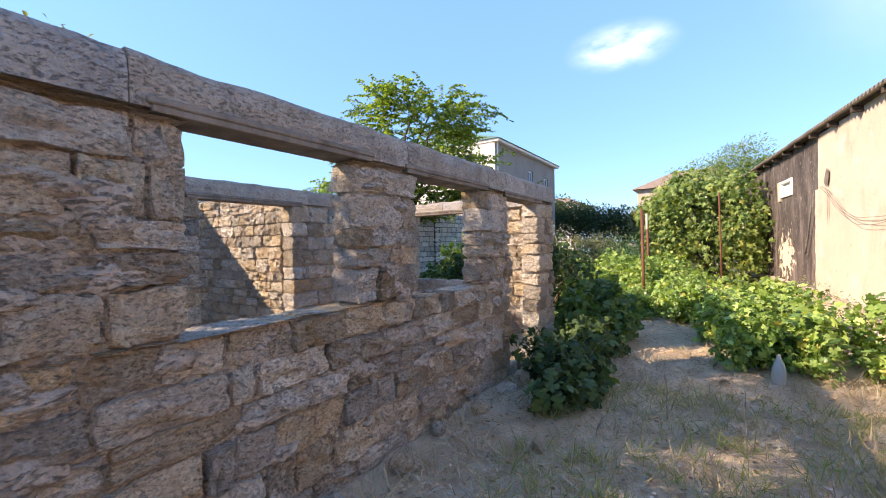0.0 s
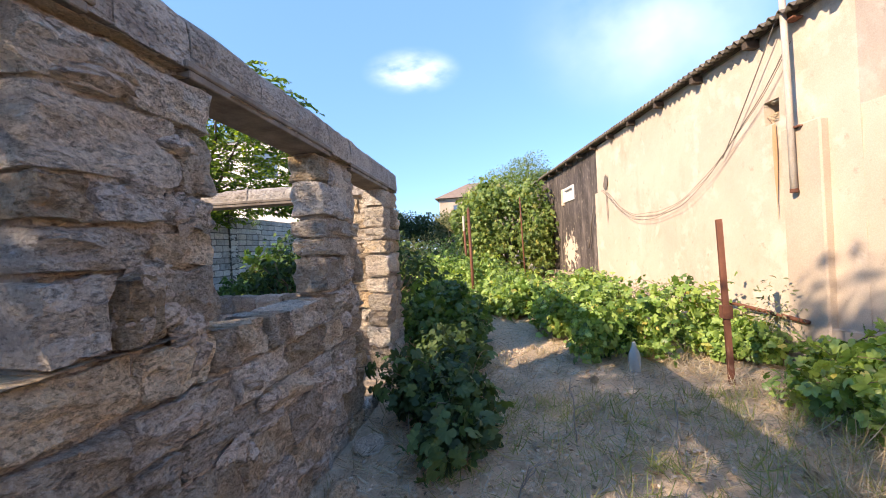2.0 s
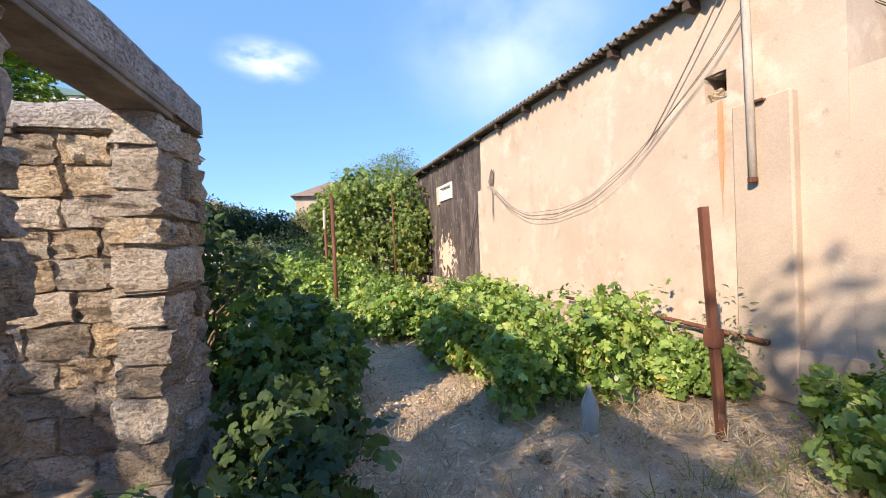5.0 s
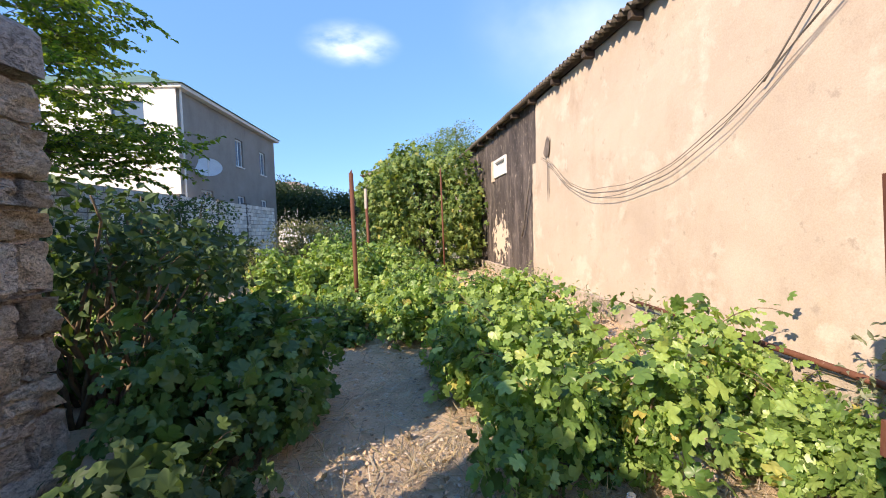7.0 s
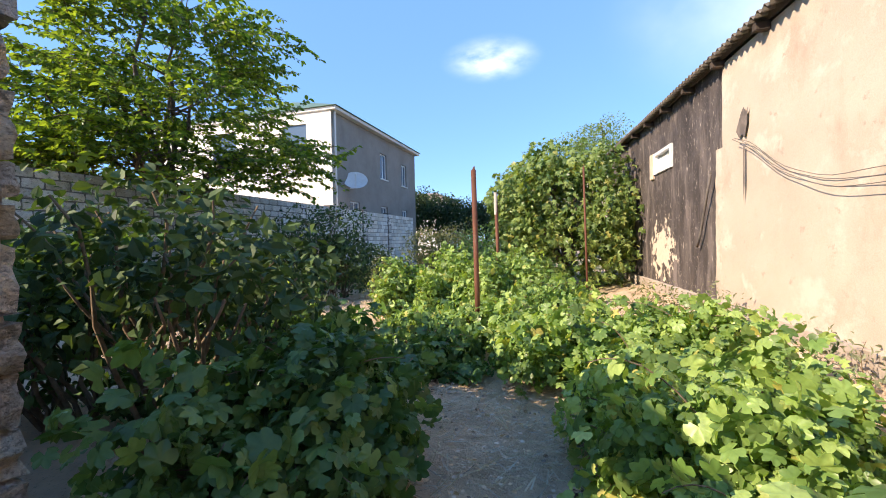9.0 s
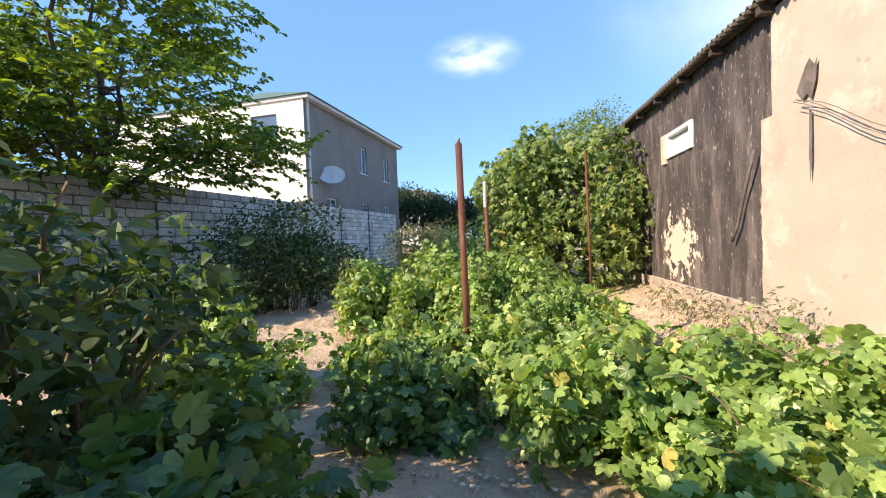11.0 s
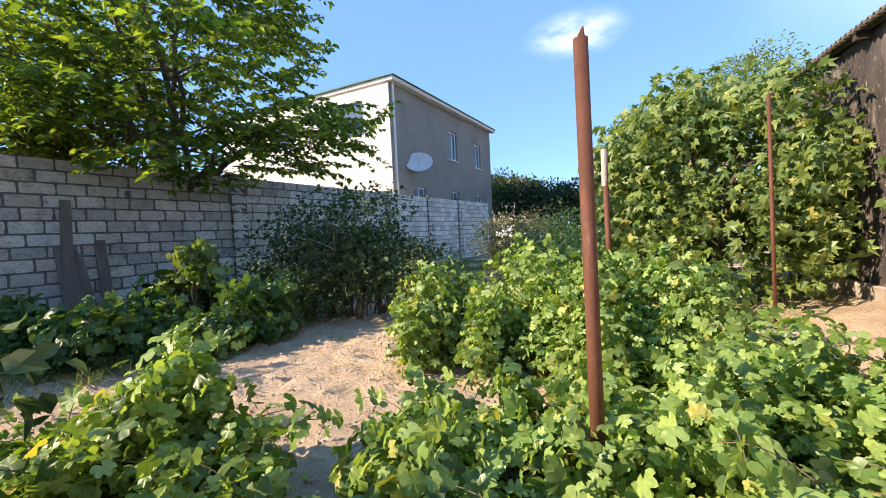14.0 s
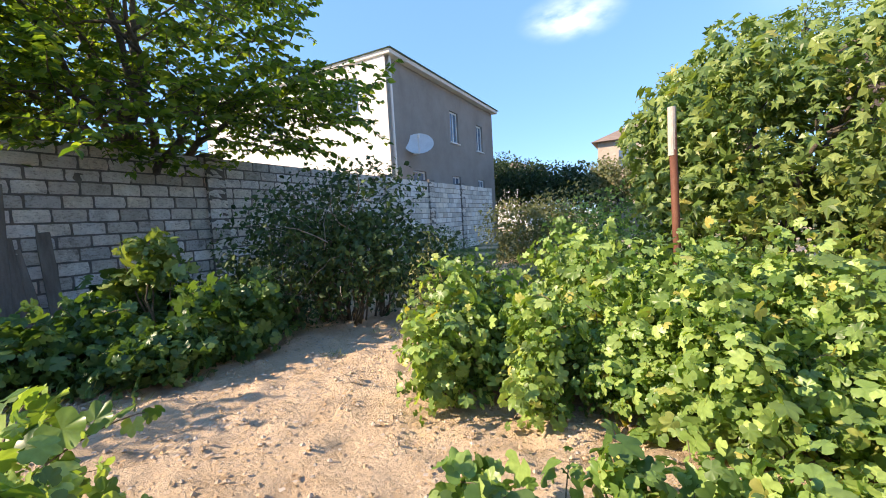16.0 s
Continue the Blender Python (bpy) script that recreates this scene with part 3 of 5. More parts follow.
def lay(wall, name, stones, meshes, thick, seed, proud=0.012, joint=0.012, tilt=1.2):
    rnd = random.Random(seed)
    for s, z, ln, h in stones:
        ob = new(name, rnd.choice(meshes))
        ob.parent = wall
        p = rnd.uniform(-proud, proud)
        ob.matrix_basis = pose(s, thick / 2 + p * 0.6, z, rnd.uniform(-tilt, tilt), rnd.uniform(-tilt, tilt), rnd.choice((0, 180)) + rnd.uniform(-tilt, tilt)) @ Matrix.Diagonal((ln - joint, thick + rnd.uniform(-.6, 1) * proud, h - joint, 1))


# ---------------- ground ----------------
def ground_height(x, y):
    h = 0.035 * noise.noise(Vector((x * 0.9, y * 0.9, 0))) + 0.02 * noise.noise(Vector((x * 3.1, y * 3.1, 4)))
    h += 0.035 * noise.noise(Vector((x * 4.3, y * 4.3, 2)))
    bare = min(max((y - 8.3) / 1.0, 0), 1)
    h += bare * (0.05 * noise.noise(Vector((x * 5.5, y * 5.5, 7))) + 0.045 * abs(noise.noise(Vector((x * 9.0, y * 9.0, 1)))))
    h += 0.22 * min(max((x - 1.6) / 1.3, 0), 1) * min(max((y - 6) / 3, 0), 1)
    return h - 0.02


def build_ground():
    xs = [-900, -300, -100, -40, -20] + [-12 + 0.2 * i for i in range(25)] + [-7 + 0.07 * i for i in range(158)] + [4.2, 6, 9, 20, 40, 100, 300, 900]
    ys = [-900, -300, -100, -30, -10] + [-3 + 0.2 * i for i in range(20)] + [1 + 0.07 * i for i in range(180)] + [13.6 + 0.2 * i for i in range(23)] + [18.5, 20, 23, 27, 32, 40, 60, 100, 300, 900]
    bm = bmesh.new()
    g = [[bm.verts.new((x, y, ground_height(x, y) if -13 < x < 4.3 and -4 < y < 19 else -0.02)) for x in xs] for y in ys]
    for a, b in zip(g, g[1:]):
        for i in range(len(xs) - 1):
            bm.faces.new((a[i], a[i + 1], b[i + 1], b[i]))
    tagged(part("ground", bm, M_SOIL, smooth=True), "sandy garden soil with dry litter and footprints", "ground", kind="structure")


build_ground()

# ---------------- ruined house ----------------
RUIN_TURN = 90 - 5.43          # the wall's run (its local x) from the world's x
RUIN_OPEN = [(1.06, 2.06, 1.12, 2.09), (2.74, 3.78, 1.10, 2.07), (4.50, 5.38, 0.12, 2.05)]


def ruin_frame(x, y):
    return pose(x, y, 0, 0, 0, RUIN_TURN)


def ruin_wall(name, label, m, s0, s1, top, openings, thick, seed, meshes, beam=True, length=0.36, lumps=0.026):
    w = wall_core(name, s0 + 0.03, s1 - 0.035, -0.05, top, [(a - 0.035, b + 0.035, c - 0.02, d) for a, b, c, d in openings], thick, M_MORTAR, lumps, step=0.03, seed=seed, deep=0.032)
    w.matrix_basis = m
    tagged(w, label, "wall", kind="structure")
    return w


STONES = stone_meshes(11, 24, M_STONE, 0.19, 0.05, 5)
front_m = ruin_frame(-1.94, 0.0)
front = ruin_wall("wall_ruin_front", "roofless limestone wall with empty window openings and a doorway", front_m, -3.0, 6.02, 2.09, RUIN_OPEN, 0.22, 3, STONES)
END_OPEN = [(2.25, 3.65, 0.92, 2.02)]
end_m = pose(-6.05, 6.22, 0, 0, 0, -5.43)
end_wall = ruin_wall("wall_ruin_end", "roofless limestone end wall with a window opening", end_m, -4.0, 4.45, 2.09, END_OPEN, 0.22, 5, STONES)
BACK_OPEN = [(2.80, 4.02, 0.0, 2.10)]
back_m = ruin_frame(-4.92, 0.0)
back_wall = ruin_wall("wall_ruin_back", "roofless limestone inner wall with a doorway", back_m, -3.0, 5.82, 2.12, BACK_OPEN, 0.22, 7, STONES)
far_m = pose(-9.3, 4.80, 0, 0, 0, -5.43)
far_wall = ruin_wall("wall_ruin_inner", "rough limestone wall of the ruin's rear room, partly sunlit", far_m, 0.0, 4.08, 2.4, [], 0.22, 13, STONES)
# Added out of view: its slanting shadow falls on the inner wall.
shade_wall = ruin_wall("wall_ruin_rear", "unseen wall added to cast a slanting shadow in the rear room", ruin_frame(-8.75, 0.0), -3.0, 4.6, 2.75, [], 0.22, 15, STONES)
side_m = pose(-9.2, -3.0, 0, 0, 0, -5.43)
side_wall = ruin_wall("wall_ruin_side", "roofless limestone side wall behind the entrance", side_m, 0.0, 7.1, 2.2, [], 0.22, 9, STONES)


def lintel(parent, s0, s1, z0, z1, thick, seed, bow=0.0):
    """A concrete ring beam segment, worn along its top edge."""
    rnd = random.Random(seed)
    n = max(2, int((s1 - s0) / 0.07))
    bm = bmesh.new()
    rings = []
    for i in range(n + 1):
        s = s0 + (s1 - s0) * i / n
        w = lambda k: 0.012 * noise.noise(Vector((s * 6, k * 3.7, seed)))
        zt = z1 + 0.02 * noise.noise(Vector((s * 3, 1, seed))) + 0.012 * noise.noise(Vector((s * 14, 8, seed)))
        prof = [(-0.012 + w(0), z0), (-0.014 + w(1), z0 + (z1 - z0) * 0.5), (-0.002 + w(2), zt - 0.035), (0.03 + w(3), zt), (thick - 0.03, zt + w(4)), (thick + 0.01 + w(5), zt - 0.03), (thick + 0.01, z0)]
        rings.append([bm.verts.new((s, y, z)) for y, z in prof])
    for a, b in zip(rings, rings[1:]):
        for k in range(7):
            bm.faces.new((a[k], a[(k + 1) % 7], b[(k + 1) % 7], b[k]))
    bm.faces.new(rings[0]); bm.faces.new(rings[-1][::-1])
    return part("lintel", bm, M_CONCRETE, parent, "weathered concrete ring beam", local=True)


def lintel_rail(parent, s0, s1, z, thick):
    """The plank and ridge under a beam, over an opening."""
    bm = box(s0 - 0.14, s1 + 0.16, -0.022, thick - 0.01, z - 0.035, z - 0.004, 0.004)
    add_box(bm, s0 - 0.16, s1 + 0.18, -0.030, -0.004, z - 0.004, z + 0.028, 0.006)
    return part("lintel_plank", bm, M_TIMBER, parent, "grey timber plank under the beam", local=True)


for i, (a, b) in enumerate([(-3.0, 0.84), (0.845, 2.30), (2.305, 2.62), (2.625, 3.10), (3.105, 3.95), (3.955, 4.40), (4.405, 5.0), (5.005, 6.03)]):
    lintel(front, a, b, 2.09, 2.315, 0.22, 20 + i)
for a, b, z0, z1 in RUIN_OPEN:
    lintel_rail(front, a, b, z1 + 0.02, 0.22)
for i, (a, b) in enumerate([(-4.0, -1.2), (-1.195, 1.0), (1.005, 2.0), (2.005, 2.9), (2.905, 3.6), (3.605, 4.45)]):
    lintel(end_wall, a, b, 2.05, 2.21, 0.22, 40 + i)
lintel_rail(end_wall, 2.25, 3.65, 2.04, 0.22)
for i, (a, b) in enumerate([(-3.0, 0.9), (0.905, 2.5), (2.505, 4.3), (4.305, 5.8)]):
    lintel(back_wall, a, b, 2.12, 2.33, 0.22, 60 + i)
lintel_rail(back_wall, 2.80, 4.02, 2.12, 0.22)

# ---------------- low plastered building ----------------
WX = 2.95
plaster_wall = wall_core("wall_plaster", 0.0, 6.37, -0.1, 3.63, [(5.29, 5.50, 2.57, 2.83)], 0.3, M_PLASTER, 0.006, step=0.11, seed=21)
plaster_wall.matrix_basis = pose(WX - 0.02, 11.12, 0, 0, 0, -90)
tagged(plaster_wall, "sunlit sand-coloured plastered wall with faint stains", "wall", kind="structure")
lower_skin = wall_core("wall_plaster_skin", 0.0, 0.21, 0.2, 2.52, [], 0.1, M_PLASTER, 0.012, step=0.05, seed=27)
lower_skin.matrix_basis = pose(WX - 0.018, 11.33, 0, 0, 0, -90)
tagged(lower_skin, "broken edge of the sand-coloured plaster", "wall", kind="structure")
tar_wall = wall_core("wall_tarred", 0.0, 8.0, -0.1, 3.76, [(4.95, 6.00, 2.60, 3.04)], 0.3, M_TAR, 0.008, step=0.08, seed=23)
tar_wall.matrix_basis = pose(WX + 0.02, 19.10, 0, 0, 0, -90)
tagged(tar_wall, "black tar-painted wall flaking to pale plaster", "wall", kind="structure")


foot = wall_core("wall_footing", 0.0, 14.4, -0.15, 0.40, [], 0.3, M_FOOT, 0.05, step=0.09, seed=25)
foot.matrix_basis = pose(WX - 0.06, 19.1, 0, 0, 0, -90)
tagged(foot, "crumbling concrete footing along the wall", "footing", kind="structure")
low_wall = wall_core("wall_plaster_low", 0.0, 0.39, -0.1, 2.45, [], 0.26, M_PLASTER, 0.008, step=0.08, seed=35)
low_wall.matrix_basis = pose(WX - 0.018, 4.755, 0, 0, 0, -90)
tagged(low_wall, "low plastered wall joining the block wall", "wall", kind="structure")
side_gable = wall_core("wall_gable", 0.0, 9.0, -0.1, 3.6, [], 0.3, M_PLASTER, 0.006, step=0.3, seed=29)
side_gable.matrix_basis = pose(WX + 0.285, 4.752, 0, 0, 0, 0)
tagged(side_gable, "sand-plastered end wall of the low building", "wall", kind="structure")
tagged(part("wall_back", box(11.9, 12.2, 4.75, 19.1, -0.1, 3.6), M_PLASTER), "plain rear wall of the low building", "wall", kind="structure")
tagged(part("wall_far", box(3.3, 11.9, 18.8, 19.1, -0.1, 3.7), M_TAR), "plain far end wall of the low building", "wall", kind="structure")


def corrugated(y0, y1, x0, x1, z_eave0, z_eave1, rise):
    """A sheet whose waves run across the eave."""
    bm = bmesh.new()
    pitch, per = 0.13, 8
    n = int((y1 - y0) / pitch * per)
    rows = []
    for i in range(n + 1):
        y = y0 + (y1 - y0) * i / n
        ze = z_eave0 + (z_eave1 - z_eave0) * i / n
        w = 0.028 * math.cos(2 * math.pi * i / per)
        sag = 0.015 * noise.noise(Vector((y * 0.8, 0, 3)))
        rows.append([bm.verts.new((x, y, ze + rise * k + w + sag + dz)) for x, k in ((x0, 0), ((x0 + x1) / 2, 0.5), (x1, 1)) for dz in (0.0, -0.012)])
    for a, b in zip(rows, rows[1:]):
        for k in (0, 2):
            bm.faces.new((a[k], a[k + 2], b[k + 2], b[k]))
            bm.faces.new((a[k + 1], b[k + 1], b[k + 3], a[k + 3]))
        bm.faces.new((a[0], b[0], b[1], a[1]))
    bm.normal_update()
    return bm


roof = thing("roof", "corrugated asbestos-cement sheet roof with weathered eave", "roof", WX, 11, 3.8, kind="structure")
part("roof_sheet", corrugated(4.55, 19.2, WX - 0.20, 7.6, 3.59, 3.85, 1.1), M_ROOF, roof, smooth=True)
part("roof_sheet", corrugated(4.55, 19.2, 12.4, 7.6, 3.59, 3.85, 1.1), M_ROOF, roof, smooth=True)
for i in range(14):
    y = 4.85 + i * 1.04
    z = 3.53 + 0.26 * (y - 4.2) / 15
    part("rafter", box(WX - 0.15, WX + 0.4, y - 0.04, y + 0.04, z - 0.07, z + 0.02, 0.006), M_TIMBER_OLD, roof, "dark timber rafter end")
part("eave_board", tube([(WX - 0.03, 4.6, 3.60), (WX - 0.03, 19.1, 3.84)], 0.05, None, 4), M_TIMBER_OLD, roof, "dark timber eave board")

# small window in the tarred wall
dw = thing("window_1", "small white-framed window high in the tarred wall", "window", WX, 13.62, 2.6, kind="structure")
part("pane", box(WX + 0.08, WX + 0.095, 13.12, 14.12, 2.62, 3.02), M_BAG, dw, "dusty pale pane")
for nm, a in (("window_frame", (13.10, 13.19, 2.60, 3.04)), ("window_frame", (14.05, 14.15, 2.60, 3.04)), ("window_frame", (13.19, 14.05, 2.60, 2.67)), ("window_frame", (13.19, 14.05, 2.97, 3.04))):
    part(nm, box(WX - 0.0, WX + 0.1, *a, 0.006), M_FRAME, dw)
part("window_surround", box(WX - 0.012, WX + 0.06, 14.16, 14.34, 2.52, 3.05, 0.01), M_BARE, dw, "pale plaster reveal")

# patch, soot stains, hole, rust streak and mast on the plaster
patch = part("plaster_patch", box(WX - 0.085, WX + 0.05, 5.06, 5.53, -0.05, 2.44, 0.016), M_PATCH)
tagged(patch, "grey-brown plaster patch on the wall", "patch", kind="structure")


def stain(name, label, pts, mat):
    """A flat ragged mark on the plaster, given as (y, z)."""
    bm = bmesh.new()
    bm.faces.new([bm.verts.new((WX - 0.032, y, z)) for y, z in pts])
    tagged(part(name, bm, mat), label, "stain", kind="structure")


M_SOOT = material("soot", [(0.3, (0.10, 0.085, 0.08)), (0.7, (0.26, 0.21, 0.18))], 8, 0.95, 0.3, 50)
M_STREAK = material("rust_streak", [(0.3, (0.50, 0.25, 0.10)), (0.7, (0.58, 0.40, 0.26))], 4, 0.95, 0.2, 60, stretch=(1, 1, 0.2))
stain("soot_mark", "black soot mark on the plaster", [(10.58, 2.82), (10.52, 2.88), (10.46, 2.80), (10.42, 2.86), (10.44, 2.66), (10.50, 2.50), (10.56, 2.56), (10.62, 2.52), (10.70, 2.62), (10.64, 2.72)], M_SOOT)
stain("drip_mark", "dark drip line on the plaster", [(10.50, 2.4), (10.53, 2.4), (10.54, 2.0), (10.525, 1.72), (10.50, 1.95)], M_SOOT)
stain("rust_mark", "orange rust streak under the hole", [(5.64, 2.55), (5.69, 2.54), (5.70, 2.3), (5.69, 1.95), (5.675, 1.7), (5.668, 1.45), (5.66, 1.7), (5.645, 1.95), (5.635, 2.25)], M_STREAK)
def broken_stone(label, y, z, ry, rz, seed):
    """A rough stone laid bare where the plaster has broken out."""
    bm = bmesh.new()
    bmesh.ops.create_icosphere(bm, subdivisions=3, radius=1)
    for v in bm.verts:
        k = 1 + 0.35 * noise.noise(v.co * 1.6 + Vector((seed, 0, 0)))
        v.co = Vector((WX + 0.10 + 0.09 * v.co.x * k, y + ry * v.co.y * k, z + rz * v.co.z * k))
    tagged(part("broken_stone", bm, M_STONE), label, "stone", "stones in the wall's hole")


broken_stone("pale broken stone in the wall's hole", 5.77, 2.64, 0.07, 0.07, 3)
broken_stone("grey broken stone under the wall's hole", 5.67, 2.60, 0.06, 0.04, 8)
broken_stone("small broken stone at the hole's upper edge", 5.70, 2.82, 0.10, 0.03, 12)

mast = thing("cable_mast", "flaking whitewashed pipe mast fixed to the wall", "pole", WX - 0.13, 5.33, 1.78)
part("pipe", tube([(WX - 0.13, 5.33, 1.78), (WX - 0.13, 5.34, 2.8), (WX - 0.14, 5.36, 4.6)], 0.032, 0.030, 12), M_PIPE, mast, smooth=True)
part("pipe_cap", tube([(WX - 0.13, 5.33, 1.745), (WX - 0.13, 5.33, 1.785)], 0.037, 0.037, 12), M_RUST, mast)
for z in (2.40, 3.50):
    part("bracket", box(WX - 0.13, WX - 0.02, 5.24, 5.36, z, z + 0.022, 0.005), M_RUST, mast, "rusty fixing bracket")

for i in range(3):
    ys = np.linspace(10.62, 5.35, 34)
    zs = np.interp(ys, [5.35, 5.65, 6.12, 6.7, 7.4, 8.2, 9.05, 9.75, 10.3, 10.62], [3.30, 2.96, 2.62, 2.21, 1.90, 1.77, 1.80, 2.03, 2.40, 2.52])
    pts = [Vector((WX - 0.07 - 0.02 * i, y, z - (0.055 * i - 0.02) * math.sin(math.pi * k / 33) + 0.012 * math.sin(k * 0.6 + i * 2))) for k, (y, z) in enumerate(zip(ys, zs))]
    pts = [pts[0]] + [(pts[k - 1] + pts[k] * 2 + pts[k + 1]) / 4 for k in range(1, 33)] + [pts[33]]
    tagged(part("cable", tube(pts, 0.0036, None, 6), M_CABLE, smooth=True), "grey cable slung along the plastered wall", "cable", "cables on the wall")
tagged(part("cable", tube(bent((WX - 0.12, 5.38, 3.72), (WX - 0.05, 6.5, 2.35), -0.04, 10), 0.007, None, 5), M_CABLE, smooth=True), "thin dark cable hanging from the mast", "cable", "cables on the wall")
tagged(part("cable", tube([(WX - 0.03, 11.9, 1.15), (WX - 0.04, 11.75, 1.35), (WX - 0.035, 11.62, 1.7), (WX - 0.05, 11.5, 1.9), (WX - 0.06, 11.35, 2.2)], 0.018, None, 6), M_CABLE, smooth=True), "thick grey hose hanging on the tarred wall", "hose")
tagged(part("pipe_bar", tube([(WX - 0.12, 5.25, 0.42), (WX - 0.12, 6.2, 0.46), (WX - 0.12, 8.0, 0.50)], 0.022, None, 8), M_RUST, smooth=True), "rusty bar lying along the footing", "bar")

# ---------------- rubble wall by the entrance ----------------
RUB_OPEN = []
rub_m = pose(WX - 0.14, 4.36, 0, 0, 0, -90)
rub = wall_core("wall_rubble", 0.0, 9.0, -0.1, 2.35, RUB_OPEN, 0.26, M_BARE, 0.012, seed=31)
rub.matrix_basis = rub_m
tagged(rub, "sunlit yellow limestone block wall with wide joints", "wall", kind="structure")
cap = part("coping", box(-0.02, 9.0, -0.015, 0.28, 2.36, 2.47, 0.02), M_CONCRETE, rub, local=True)
tagged(part("wall_rear", box(-9.5, 3.2, -6.3, -6.0, -0.1, 2.5), M_PLASTER), "plain wall closing the yard behind", "wall", kind="structure")

# ---------------- block wall ----------------
BW_TURN = 90 - 5.71
bw_m = pose(-8.25 + 0.02, 14.6, 0, 0, 0, BW_TURN)


def bw_top(s):
    return 2.86


bw = wall_core("wall_blocks", -9.5, 15.5, -0.1, 2.85, [], 0.19, M_JOINT, 0.006, step=0.1, seed=33)
bw.matrix_basis = bw_m
tagged(bw, "boundary wall of pale limestone blocks with piers", "wall", kind="structure")
PIERS = (0.22, 6.1, 8.95, 11.8, -4.6)
for s in PIERS:
    pier = part("pier", box(s - 0.19, s + 0.19, -0.07, 0.25, -0.1, 2.92, 0.01), M_JOINT, bw, "block pier", local=True)

# ---------------- rear house ----------------
house = thing("house", "two-storey house with white front and grey rendered side", "house", -8.44, 22.8, 0, 90 - 5.43)
HM = pose(-8.44, 22.8, 0, 0, 0, 90 - 5.43)


def hpart(name, bm, mat, parent=house, label=""):
    me = bpy.data.meshes.new(name)
    bm.to_mesh(me); bm.free()
    me.transform(HM)
    return link_mesh(name, me, mat, parent, label)


HW = [(4.95, 5.85, 5.10, 6.60), (8.15, 9.05, 5.05, 6.48), (1.3, 2.35, 2.95, 3.45), (4.95, 5.85, 2.95, 3.45), (8.15, 9.05, 2.95, 3.45)]


def pierced(x0, x1, z0, z1, openings, y0, y1):
    """A wall slab made of boxes round its openings."""
    bm = bmesh.new()
    xs = sorted({x0, x1, *[v for o in openings for v in o[:2]]})
    zs = sorted({z0, z1, *[v for o in openings for v in o[2:]]})
    for a, b in zip(xs, xs[1:]):
        for c, d in zip(zs, zs[1:]):
            if not any(o[0] <= a and b <= o[1] and o[2] <= c and d <= o[3] for o in openings):
                vs = [bm.verts.new(p) for p in ((a, y0, c), (b, y0, c), (b, y0, d), (a, y0, d))]
                bm.faces.new(vs)
                bm.faces.new([bm.verts.new((v.co.x, y1, v.co.z)) for v in vs[::-1]])
    for a, b, c, d in openings:
        for q in (((a, c), (b, c)), ((b, c), (b, d)), ((b, d), (a, d)), ((a, d), (a, c))):
            (p, r), (s, t) = q
            bm.faces.new([bm.verts.new(v) for v in ((p, y0, r), (s, y0, t), (s, y1, t), (p, y1, r))])
    return bm


hpart("wall", pierced(0.0, 10.7, -0.1, 7.55, HW, 0.0, 0.25), M_RENDER, label="grey cement-rendered side wall")
me_front = bpy.data.meshes.new("wall")
bmf = pierced(0.0, 11.0, -0.1, 7.55, [(1.35, 2.7, 5.6, 7.05), (5.5, 7.0, 5.6, 7.05)], 0.0, 0.25)
bmf.to_mesh(me_front); bmf.free()
me_front.transform(HM @ pose(-0.01, 0, 0, 0, 0, 90))
link_mesh("wall", me_front, M_WHITE, house, "white rendered front wall")
hpart("wall", box(10.45, 10.7, 0.25, 11.0, -0.1, 7.5), M_RENDER)
hpart("wall", box(0.25, 10.45, 10.75, 11.0, -0.1, 7.5), M_RENDER)
hpart("cornice", add_box(box(-0.35, 10.9, -0.30, 0.02, 7.55, 7.72, 0.02), -0.35, 0.02, 0.02, 11.2, 7.551, 7.719, 0.02), M_WHITE, label="white eaves cornice")
bmr = bmesh.new()
rv = [bmr.verts.new(p) for p in ((-0.45, -0.40, 7.72), (11.0, -0.40, 7.72), (11.0, 11.4, 7.72), (-0.45, 11.4, 7.72), (3.8, 5.0, 9.8), (7.0, 5.0, 9.8))]
for f in ((0, 1, 5, 4), (1, 2, 5), (2, 3, 4, 5), (3, 0, 4), (3, 2, 1, 0)):
    bmr.faces.new([rv[k] for k in f])
hpart("roof", bmr, M_GREENROOF, label="low green sheet-metal hip roof")
hpart("downpipe", tube([(-0.06, -0.08, 0), (-0.06, -0.08, 7.6)], 0.05, None, 8), M_WHITE, label="white downpipe at the corner")
for a, b, c, d in HW:
    w = hpart("window", box(a, b, 0.13, 0.15, c, d), M_GLASS, label="window with white frame")
    for nm, q in (("frame", (a, a + 0.07, c, d)), ("frame", (b - 0.07, b, c, d)), ("frame", (a + 0.07, b - 0.07, c, c + 0.07)), ("frame", (a + 0.07, b - 0.07, d - 0.07, d)), ("mullion", ((a + b) / 2 - 0.03, (a + b) / 2 + 0.03, c + 0.07, d - 0.07))):
        hpart(nm, box(q[0], q[1], 0.09, 0.128, q[2], q[3]), M_FRAME, w)
    hpart("sill", box(a - 0.08, b + 0.08, -0.06, 0.1, c - 0.06, c - 0.004), M_WHITE, w)
